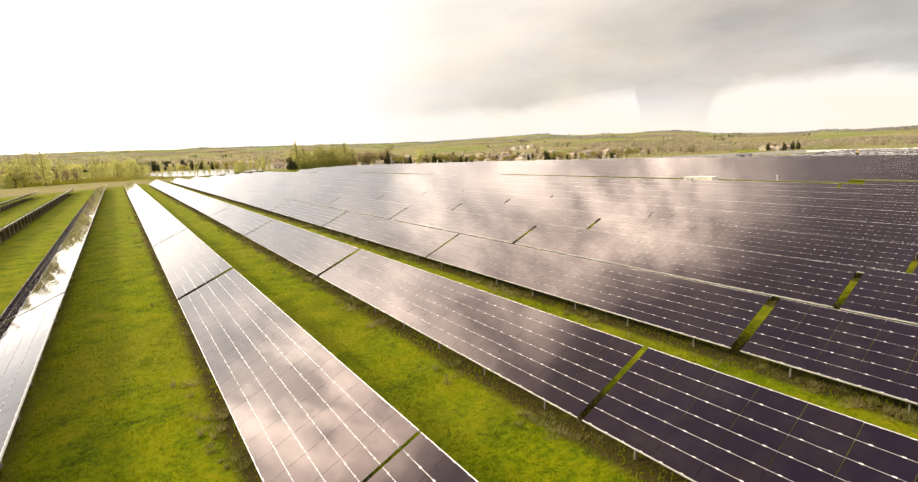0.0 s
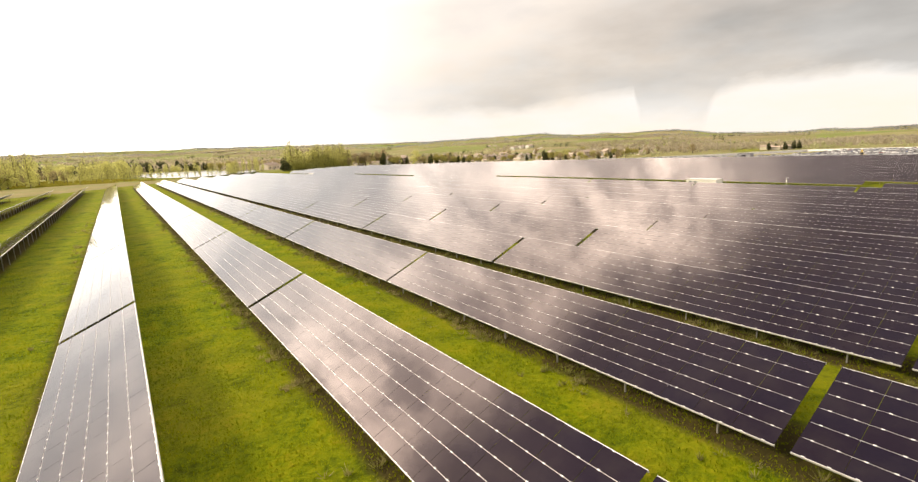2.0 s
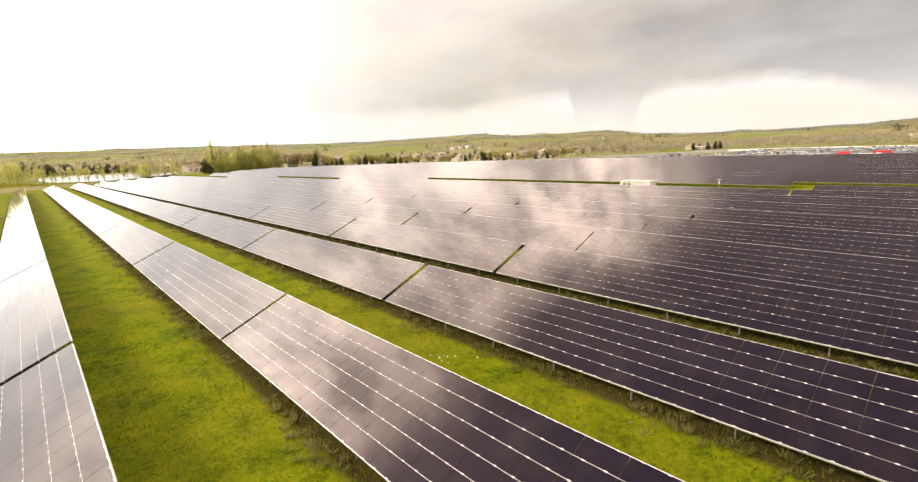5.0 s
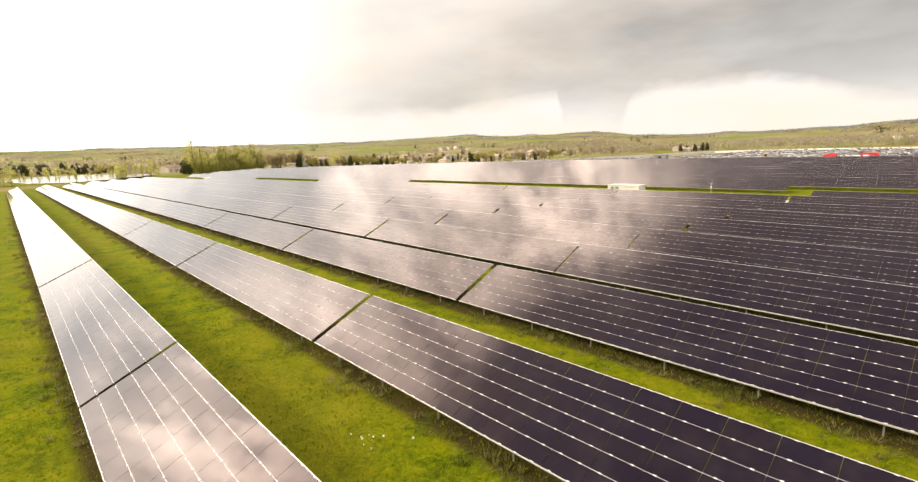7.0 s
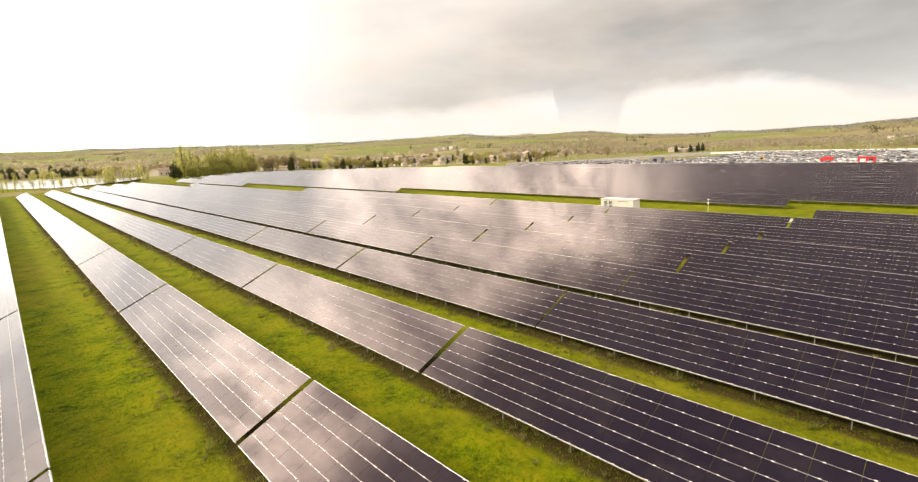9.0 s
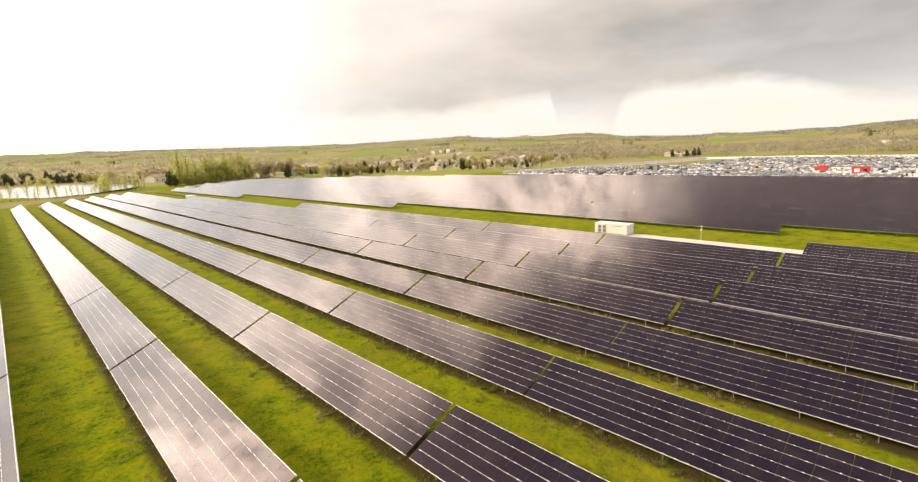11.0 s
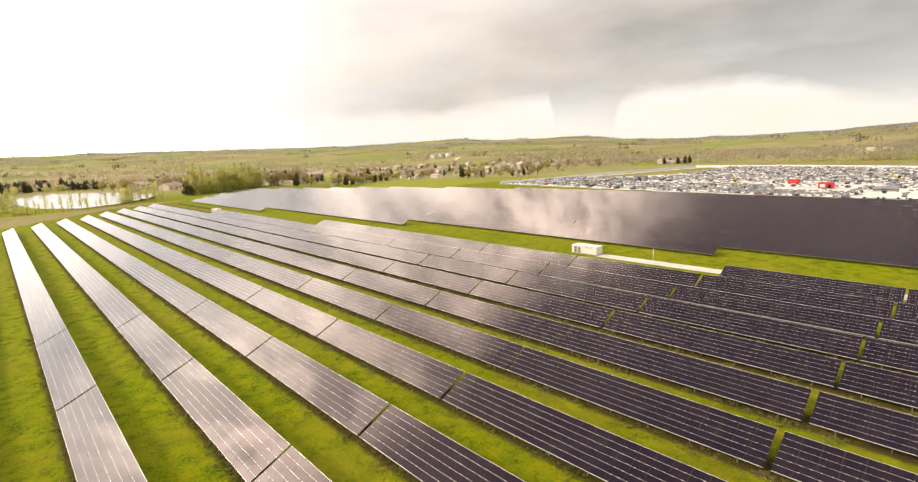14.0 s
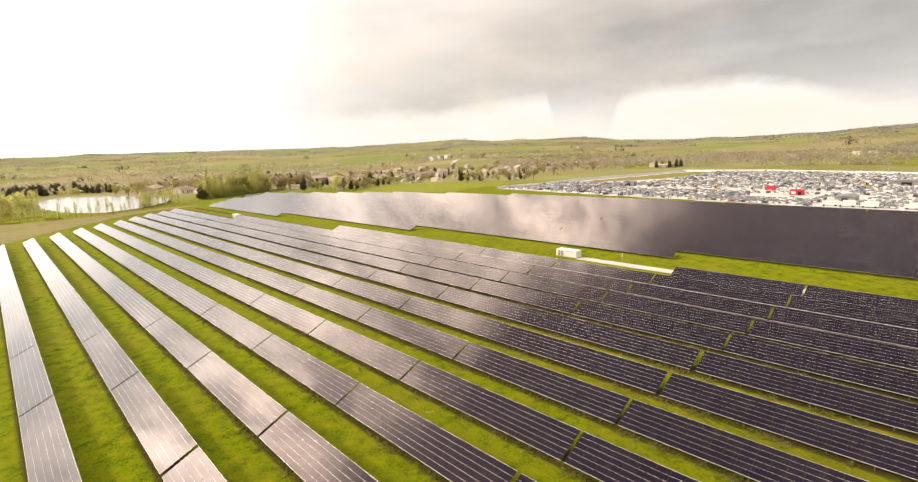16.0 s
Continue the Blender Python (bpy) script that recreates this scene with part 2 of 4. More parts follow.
    n.add("ShaderNodeOutputMaterial", (), Surface=b.outputs[0])
    return m


def glass_module_material():
    """Frameless thin-film module: near-black cells under smooth glass with a breath of dust."""
    m = bpy.data.materials.new("thin_film_glass")
    m.use_nodes = True
    n = Net(m.node_tree)
    place = n.add("ShaderNodeNewGeometry").outputs["Position"]
    dust = n.noise(place, 0.9, 5.0, 0.6)
    pick = n.add("ShaderNodeNewGeometry").outputs["Random Per Island"]
    own = n.add("ShaderNodeObjectInfo").outputs["Random"]
    cell = n.mix(n.math("FRACT", n.math("ADD", pick, own)), (0.015, 0.0105, 0.022, 1), (0.018, 0.0115, 0.021, 1))
    cell = n.mix(n.span(dust, 0.45, 0.75, 0.0, 0.3), cell, (0.06, 0.05, 0.045, 1))
    b = n.add("ShaderNodeBsdfPrincipled", (), Base_Color=cell, Roughness=n.span(dust, 0.3, 0.7, 0.012, 0.05), IOR=1.5)
    b.inputs["Specular Tint"].default_value = (1.0, 0.86, 0.80, 1)
    wave = n.noise(place, 0.8, 2.0)
    n.tree.links.new(n.add("ShaderNodeBump", (), Strength=0.25, Distance=0.01, Height=wave).outputs[0], b.inputs["Normal"])
    n.add("ShaderNodeOutputMaterial", (), Surface=b.outputs[0])
    return m


def water_material():
    m = bpy.data.materials.new("lake_water")
    m.use_nodes = True
    n = Net(m.node_tree)
    place = n.add("ShaderNodeNewGeometry").outputs["Position"]
    b = n.add("ShaderNodeBsdfPrincipled", (), Base_Color=(0.05, 0.06, 0.05, 1), Roughness=0.2, IOR=1.33)
    n.tree.links.new(n.add("ShaderNodeBump", (), Strength=0.2, Distance=0.05, Height=n.noise(place, 0.8, 4.0)).outputs[0], b.inputs["Normal"])
    n.add("ShaderNodeOutputMaterial", (), Surface=b.outputs[0])
    return m


PITCH = 9.158                         # from row to row
TILT = radians(23.4)
MAT_GROUND = ground_material(PITCH)
MAT_PANEL = glass_module_material()
MAT_WATER = water_material()
MAT_RAIL = material("aluminium_rail", (0.86, 0.85, 0.83), 0.4, 0.25, 0.12, 9)
MAT_CLAMP = material("module_clamp", (0.95, 0.94, 0.92), 0.55, 0.0, 0.05, 20)
MAT_STEEL = material("galvanised_steel", (0.48, 0.46, 0.43), 0.5, 0.45, 0.25, 7)
MAT_GRAVEL = material("pale_gravel", (0.72, 0.69, 0.62), 0.95, 0, 0.25, 2.0, 0.5)
MAT_LOT = material("pale_yard_gravel", (0.78, 0.76, 0.72), 0.95, 0, 0.3, 0.35, 0.3)
MAT_SOIL = material("brown_track_soil", (0.29, 0.24, 0.10), 0.95, 0, 0.4, 0.22, 0.6, second=(0.19, 0.19, 0.035))
MAT_MEADOW = material("dull_meadow", (0.23, 0.25, 0.04), 0.95, 0, 0.3, 0.2, 0.5, second=(0.27, 0.22, 0.09))
MAT_PLOT = material("dark_grey_plot", (0.17, 0.16, 0.17), 0.7, 0, 0.3, 0.1)
# ridge woods: the blue-grey of distance haze is put into their base colour
MAT_FARWOOD = material("haze_grey_woods", (0.40, 0.41, 0.43), 0.9, 0, 0.3, 0.1, random=0.12, island=True, leaf=0.65)
# car windows: lighter grey base in place of the bright sky they mirror
MAT_GLASSY = material("sky_grey_car_glass", (0.22, 0.22, 0.22), 0.12, 0, 0.3, 2)
MAT_REED = material("yellow_reeds", (0.42, 0.38, 0.06), 0.9, 0, 0.35, 0.2, random=0.25, island=True, leaf=0.4)
MAT_CROP = material("young_wheat", (0.27, 0.30, 0.012), 0.95, 0, 0.25, 0.5, 0.5)
MAT_WHITE = material("white_render", (0.88, 0.86, 0.82), 0.8, 0, 0.10, 2.5)
MAT_GREY = material("grey_louvre", (0.20, 0.20, 0.20), 0.6, 0.2, 0.2, 6)
MAT_CONCRETE = material("concrete", (0.50, 0.48, 0.44), 0.9, 0, 0.25, 1.5, 0.3)
MAT_STRAW = material("dry_grass", (0.40, 0.34, 0.15), 0.9, 0, 0.45, 1.2, second=(0.19, 0.22, 0.03), random=0.3, island=True, leaf=0.45)
MAT_BLADE = material("grass_blades", (0.31, 0.335, 0.006), 0.85, 0, 0.4, 0.8, second=(0.15, 0.205, 0.004), random=0.25, island=True, leaf=0.55)
MAT_BARK = material("bark", (0.16, 0.13, 0.10), 0.9, 0, 0.4, 3, 0.4)
# far copies of the leaf and bud colours, paled to include the hills' haze
MAT_FAR_SPRING = material("hazy_woods_in_leaf", (0.54, 0.54, 0.29), 0.9, 0, 0.2, 0.05, random=0.1, island=True, leaf=0.7)
MAT_FAR_BARE = material("hazy_woods_in_bud", (0.53, 0.47, 0.34), 0.9, 0, 0.2, 0.05, random=0.1, island=True, leaf=0.7)
MAT_POPLAR = material("poplar_leaves", (0.69, 0.68, 0.25), 0.8, 0, 0.3, 0.5, random=0.22, island=True, leaf=0.72)
MAT_SPRING = material("spring_leaves", (0.48, 0.44, 0.15), 0.8, 0, 0.3, 0.5, random=0.16, island=True, leaf=0.55)
MAT_BUDS = material("budding_twigs", (0.44, 0.36, 0.20), 0.85, 0, 0.3, 0.5, random=0.15, island=True, leaf=0.55)
MAT_DARK = material("evergreen_leaves", (0.11, 0.12, 0.055), 0.8, 0, 0.4, 0.5, random=0.35, island=True, leaf=0.45)
MAT_BLOSSOM = material("white_blossom", (0.62, 0.58, 0.52), 0.8, 0, 0.3, 0.5, random=0.2, island=True, leaf=0.45)
MAT_FLOWER = material("white_petals", (0.86, 0.84, 0.66), 0.8, 0, 0.1, 3, leaf=0.3)
MAT_PANE = material("window_pane", (0.03, 0.035, 0.04), 0.08, 0, 0.2, 3)
MAT_TILE = material("terracotta_tiles", (0.56, 0.45, 0.36), 0.85, 0, 0.3, 1.2, 0.4, random=0.25)
MAT_WALLS = [material("cream_render", (0.80, 0.73, 0.62), 0.85, 0, 0.15, 1.0, random=0.15),
             material("white_wall_render", (0.84, 0.81, 0.76), 0.85, 0, 0.12, 1.0, random=0.12),
             material("ochre_stone", (0.66, 0.56, 0.44), 0.9, 0, 0.25, 1.5, random=0.15)]
MAT_RED = material("red_cladding", (0.62, 0.03, 0.035), 0.5, 0.1, 0.15, 2)
MAT_TYRE = material("tyre_rubber", (0.03, 0.03, 0.03), 0.8, 0, 0.2, 9)
MAT_CAR = [material("car_paint_" + nm, c, 0.16, 0.0, 0.12, 3) for nm, c in (
    ("white", (0.88, 0.87, 0.85)), ("silver", (0.74, 0.74, 0.73)), ("grey", (0.46, 0.46, 0.46)), ("black", (0.05, 0.05, 0.055)),
    ("blue", (0.06, 0.10, 0.22)), ("red", (0.35, 0.05, 0.04)))]
MAT_YELLOW = material("yellow_machine_paint", (0.62, 0.42, 0.04), 0.5, 0, 0.2, 3)
MAT_SHEET = material("grey_roof_sheet", (0.30, 0.30, 0.31), 0.6, 0.2, 0.2, 0.4)

# ---- mesh helpers ----


def mesh_from(name, verts, faces, *mats):
    me = bpy.data.meshes.new(name)
    me.from_pydata(verts, [], faces)
    for m in mats:
        me.materials.append(m)
    return me


def put(name, me, parent=None, label="", m=None):
    ob = new(name, me)
    if parent is not None:
        ob.parent = parent
    if m is not None:
        ob.matrix_basis = m
    if label:
        ob["label"] = label
    return ob


def root(name, m, label, category, group="", kind=""):
    ob = new(name)
    ob.empty_display_size = 0.2
    ob.matrix_basis = m
    return tagged(ob, label, category, group, kind)


BOX = ((0, 1, 3, 2), (4, 6, 7, 5), (0, 4, 5, 1), (2, 3, 7, 6), (0, 2, 6, 4), (1, 5, 7, 3))


def add_box(verts, faces, lo, hi, turn=None, bottom=True):
    """Adds a box between two corners; turn maps a point to its place."""
    base = len(verts)
    for i in range(8):
        p = (hi[0] if i & 4 else lo[0], hi[1] if i & 2 else lo[1], hi[2] if i & 1 else lo[2])
        verts.append(turn(p) if turn else p)
    for f in BOX:
        if not bottom and f == (0, 2, 6, 4):
            continue
        faces.append(tuple(base + j for j in f))


def box_mesh(name, lo, hi, mat, turn=None):
    v, f = [], []
    add_box(v, f, lo, hi, turn)
    return mesh_from(name, v, f, mat)


def bevelled_box(name, lo, hi, mat, width=0.03, segments=2):
    bm = bmesh.new()
    bmesh.ops.create_cube(bm, size=1.0)
    for v in bm.verts:
        v.co = Vector([lo[i] + (v.co[i] + 0.5) * (hi[i] - lo[i]) for i in range(3)])
    bmesh.ops.bevel(bm, geom=bm.edges[:], offset=width, segments=segments, affect="EDGES")
    me = bpy.data.meshes.new(name)
    bm.to_mesh(me)
    bm.free()
    me.materials.append(mat)
    return me


def add_tube(verts, faces, a, b, ra, rb, sides=6):
    a, b = Vector(a), Vector(b)
    q = (b - a).to_track_quat("Z", "Y")
    base = len(verts)
    for c, r in ((a, ra), (b, rb)):
        for i in range(sides):
            t = 2 * math.pi * i / sides
            verts.append(c + q @ Vector((r * math.cos(t), r * math.sin(t), 0)))
    for i in range(sides):
        j = (i + 1) % sides
        faces.append((base + i, base + j, base + sides + j, base + sides + i))
    faces.append(tuple(base + sides + i for i in range(sides)))


# ---- the land ----
RIDGE = ((-40, 0.85), (-8, 0.85), (1, 0.84), (5, 0.86), (13, 0.86), (20, 0.74), (26, 0.58), (32, 0.60), (38, 0.70), (44.6, 0.90), (48, 0.60), (55, 0.55),
         (58.4, 0.56), (62, 0.06), (66, -0.12), (70, -0.17), (77, -0.19), (80, -0.04), (84, 0.16), (87, 0.20), (130, 0.4))
EYE = (-7.3, -48.8)
EYE_HIGH = 30.1
FALL_X = ((-500, 0), (20, 0), (55, -0.31), (86, -0.9), (100, -1.15), (128, -1.3), (230, -1.8), (262, -3.2), (351, -6.5), (450, -8.5), (600, -10), (5000, -10))
FALL_Y = ((-500, 0), (60, 0), (200, -0.3), (300, -0.8), (400, -1.2), (5000, -1.2))


def along(table, at):
    for (a, u), (b, w) in zip(table, table[1:]):
        if at <= b:
            return u + (w - u) * max(0.0, (at - a) / (b - a))
    return table[-1][1]


def ridge_elevation(az):
    az = (az + 180) % 360 - 180
    return along(RIDGE, az) + 0.10 * noise.noise(Vector((az * 0.33, 7, 2))) if RIDGE[0][0] < az < RIDGE[-1][0] else 0.5


def smooth(t):
    t = min(1.0, max(0.0, t))
    return t * t * (3 - 2 * t)


def land_height(x, y):
    """The field falls away gently to the north and west; past the valley the land climbs to the hills."""
    base = along(FALL_X, x) + along(FALL_Y, y)
    dx, dy = x - EYE[0], y - EYE[1]
    r, az = math.hypot(dx, dy), math.degrees(math.atan2(dx, dy))
    start = 640
    if r < start:
        return base
    crest = 3900 + 250 * noise.noise(Vector((az * 0.08, 3, 0)))
    top = EYE_HIGH + crest * math.tan(radians(ridge_elevation(az))) - base
    t = (r - start) / (crest - start)
    rise = top * (0.5 * smooth(t) + 0.5 * min(t, 1.0) ** 1.4)
    if r > crest:
        rise = top * (1 - 0.35 * smooth((r - crest) / 900))
    roll = noise.noise(Vector((x * 0.0022, y * 0.0022, 1))) * 17 + noise.noise(Vector((x * 0.006, y * 0.006, 4))) * 5
    return base + rise + roll * smooth((r - start) / 700) * (1 - 0.75 * smooth((r - crest * 0.75) / 700))


def settle(x, y):
    """From a place on the level plane to the place on the falling land that lies on the same line from the high viewpoint."""
    s = 1.0
    for _ in range(12):
        s = 1 - land_height(EYE[0] + (x - EYE[0]) * s, EYE[1] + (y - EYE[1]) * s) / EYE_HIGH
    return EYE[0] + (x - EYE[0]) * s, EYE[1] + (y - EYE[1]) * s


def polar(az, r):
    return EYE[0] + r * math.sin(radians(az)), EYE[1] + r * math.cos(radians(az))


def build_ground():
    radii = [0] + [12 * i for i in range(1, 56)]
    while radii[-1] < 4800:
        radii.append(min(4800, radii[-1] * 1.03 + 8))
    steps = 300
    verts, faces = [(EYE[0], EYE[1], 0.0)], []
    for r in radii[1:]:
        for i in range(steps):
            a = 2 * math.pi * i / steps
            x, y = EYE[0] + r * math.sin(a), EYE[1] + r * math.cos(a)
            verts.append((x, y, land_height(x, y)))
    for i in range(steps):
        faces.append((0, 1 + (i + 1) % steps, 1 + i))
    for k in range(len(radii) - 2):
        a, b = 1 + k * steps, 1 + (k + 1) * steps
        for i in range(steps):
            j = (i + 1) % steps
            faces.append((a + i, a + j, b + j, b + i))
    me = mesh_from("ground", verts, faces, MAT_GROUND)
    for p in me.polygons:
        p.use_smooth = True
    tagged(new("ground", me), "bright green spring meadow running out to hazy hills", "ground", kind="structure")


build_ground()


def inside(poly, x, y):
    hit = False
    for (ax, ay), (bx, by) in zip(poly, poly[1:] + poly[:1]):
        if (ay > y) != (by > y) and x < ax + (y - ay) * (bx - ax) / (by - ay):
            hit = not hit
    return hit


def sheet(name, outline, lift, mat, label, category, cell=3.0, jitter=0.0, seed=1, flat=None):
    """A patch of land, draped over the ground in small cells, with an uneven edge."""
    rnd = random.Random(seed)
    xs, ys = [p[0] for p in outline], [p[1] for p in outline]
    nx, ny = int((max(xs) - min(xs)) / cell) + 2, int((max(ys) - min(ys)) / cell) + 2
    verts, faces, ids = [], [], {}

    def corner(i, j):
        if (i, j) not in ids:
            ids[i, j] = len(verts)
            x, y = min(xs) + i * cell + rnd.uniform(-jitter, jitter), min(ys) + j * cell + rnd.uniform(-jitter, jitter)
            verts.append((x, y, (land_height(x, y) if flat is None else flat) + lift))
        return ids[i, j]
    for i in range(nx):
        for j in range(ny):
            if inside(outline, min(xs) + (i + 0.5) * cell, min(ys) + (j + 0.5) * cell):
                faces.append((corner(i, j), corner(i + 1, j), corner(i + 1, j + 1), corner(i, j + 1)))
    me = mesh_from(name, verts, faces, mat)
    return tagged(new(name, me), label, category, kind="structure")


sheet("water", [(22, 520), (48, 580), (82, 521), (100, 450), (106, 420), (91, 377), (66, 345), (46, 337), (28, 370), (20, 440)], 0.30, MAT_WATER,
      "still pond mirroring the white sky", "water", 2.0, 0.3, flat=-1.25)
sheet("track", [(-120, 132), (-60, 170), (-27, 198), (-7, 218), (3, 236), (14, 252), (26, 267), (42, 288), (56, 304), (74, 317), (98, 326), (104, 338), (76, 336), (64, 329),
                (47, 322), (25, 318), (10, 321), (-4, 330), (-30, 322), (-80, 285), (-160, 235)], 0.10, MAT_SOIL, "worn brown grass track past the row ends", "track", 2.5, 1.5, 2)
sheet("gravel_path", [(105.0, -80), (108.4, -80), (108.6, 0), (108.6, 31), (107.8, 31), (107.3, 29), (105.4, 22), (105.0, 0)], 0.05, MAT_GRAVEL,
      "pale gravel service path along the last row", "path", 0.9, 0.06, 3)
CROP = [(205, 300), (224, 314), (269, 354), (306, 376), (348, 361), (376, 309), (430, 245), (442, 229), (373, 262), (294, 250), (242, 215)]
sheet("crop_field", CROP, 0.15, MAT_CROP,
      "strip of bright green young wheat", "field", 4.0, 0.8, 4)
sheet("meadow_field", [(646, 278), (737, 246), (897, 315), (840, 398)], 0.25, MAT_CROP, "green field beyond the scrapyard", "field", 8.0, 1.5, 6)
sheet("clover_field", [(687, -13), (732, 23), (824, 38), (973, 4), (960, -120), (700, -120)], 0.25, MAT_CROP, "bright green field on the lower slope", "field", 8.0, 1.5, 7)
sheet("pasture", [(688, 150), (756, 26), (649, 15), (620, 112)], 0.25, MAT_MEADOW, "olive pasture behind the scrapyard wall", "field", 8.0, 1.5, 8)
sheet("far_plot", [(1273, 79), (1332, 25), (1320, -120), (985, -110), (987, 5), (1015, 49)], 0.8, MAT_PLOT, "dark grey ploughed plot on the slope", "field", 14.0, 2.0, 9)
sheet("farm_road", [(1164, 1133), (1000, 984), (984, 962), (860, 838), (747, 748), (647, 650), (645, 642), (752, 740), (866, 830), (990, 956), (1006, 976), (1168, 1126)], 0.7, MAT_GRAVEL,
      "pale winding lane up the hillside", "road", 3.0, 0.3, 10)
YARD = [(300, 222), (440, 226), (600, 186), (602, 100), (560, -20), (530, -130), (262, -130), (257, 0), (270, 90)]
sheet("yard_grass", [(408, 206), (440, 214), (596, 176), (590, 150), (470, 158)], 0.30, MAT_MEADOW, "rough olive grass in the corner of the scrapyard", "grass", 4.0, 1.0, 11)
sheet("yard", YARD, 0.15, MAT_LOT, "pale gravel scrapyard ground", "yard", 5.0, 0.0, 5)

# ---- solar tables ----
COLS, STEP, WIDE, HIGH, RUN = 20, 1.249, 1.237, 0.614, 0.635
PERIOD = 25.30
LOW = 0.60
C, S = math.cos(TILT), math.sin(TILT)


def tilted(p):
    """From (along the slope, along the row, off the face) to the table's own space."""
    return (p[0] * C - p[2] * S, p[1], LOW + p[0] * S + p[2] * C)


MESHES = {}


def shared(key, make):
    if key not in MESHES:
        MESHES[key] = make()
    return MESHES[key]


def module_mesh():
    return box_mesh("solar_module", (0, 0, 0), (HIGH, WIDE, 0.008), MAT_PANEL)


def array_mesh(cols):
    v, f = [], []
    rnd = random.Random(cols)
    for r in range(6):
        for c in range(cols):
            lean, tip = rnd.uniform(-0.0015, 0.0015), rnd.uniform(-0.0015, 0.0015)

            def placed(p, r=r, c=c, lean=lean, tip=tip):
                return tilted((r * RUN + p[0], c * STEP + p[1], p[2] + lean * (p[0] - 0.3) * 2 + tip * (p[1] - 0.6)))
            add_box(v, f, (0.0105, 0.006, 0), (0.0105 + HIGH, 0.006 + WIDE, 0.008), placed, bottom=False)
    return mesh_from("module_sheet", v, f, MAT_PANEL)


def clamp_mesh(cols, light=False):
    v, f = [], []
    for r in range(7):
        s = min(max(r * RUN, 0.016), 6 * RUN - 0.016)
        for c in range(cols):
            for q in (0.25, 0.75):
                y = (c + q) * STEP
                wide = 0.023 if 0 < r < 6 else 0.011
                if light:
                    f.append(tuple(len(v) + i for i in range(4)))
                    v += [tilted(p) for p in ((s - wide, y - 0.044, 0.014), (s + wide, y - 0.044, 0.014), (s + wide, y + 0.044, 0.014), (s - wide, y + 0.044, 0.014))]
                else:
                    add_box(v, f, (s - wide, y - 0.044, 0.009), (s + wide, y + 0.044, 0.015), tilted, bottom=False)
    return mesh_from("clamp_grid", v, f, MAT_CLAMP)


def purlin_mesh(cols, edge):
    v, f = [], []
    if edge:
        add_box(v, f, (-0.021, 0, -0.065), (0.021, cols * STEP, -0.003), tilted)
        add_box(v, f, (-0.021, 0, -0.003), (0.004, cols * STEP, 0.007), tilted)
    else:
        add_box(v, f, (-0.02, 0.05, -0.06), (0.02, cols * STEP - 0.05, -0.004), tilted)
    return mesh_from("purlin", v, f, MAT_RAIL)


def post_mesh(height):
    v, f = [], []
    add_box(v, f, (-0.035, -0.025, -0.2), (0.035, -0.018, height))
    add_box(v, f, (-0.035, -0.018, -0.2), (-0.029, 0.025, height))
    add_box(v, f, (0.029, -0.018, -0.2), (0.035, 0.025, height))
    return mesh_from("post", v, f, MAT_STEEL)


def rafter_mesh():
    v, f = [], []
    add_box(v, f, (0.1, -0.03, -0.16), (6 * RUN - 0.1, 0.03, -0.062), tilted)
    return mesh_from("rafter", v, f, MAT_STEEL)


def bay_lines(cols):
    n = max(2, round(cols * STEP / 3.6))
    length = cols * STEP
    return [length * (i + 0.5) / n for i in range(n)]


def frame_mesh(cols):
    v, f = [], []
    for y in bay_lines(cols):
        add_box(v, f, (0.1, y - 0.03, -0.16), (6 * RUN - 0.1, y + 0.03, -0.062), tilted)
        for s in (0.32, 2.9):
            x, z = s * C, LOW + s * S - 0.1
            add_box(v, f, (x - 0.035, y - 0.025, -0.2), (x + 0.035, y + 0.025, z))
    return mesh_from("support_frame", v, f, MAT_STEEL)


def rails_mesh(cols, mat=None):
    v, f = [], []
    for r in range(7):
        s = r * RUN

        def placed(p, s=s):
            return tilted((p[0] + s, p[1], p[2]))
        add_box(v, f, (-0.016, 0, -0.06), (0.016, cols * STEP, -0.004 if 0 < r < 6 else 0.007), placed)
    return mesh_from("rail_grid", v, f, mat or MAT_RAIL)


TABLE_LABEL = "long tilted table of black frameless solar modules on galvanised posts"


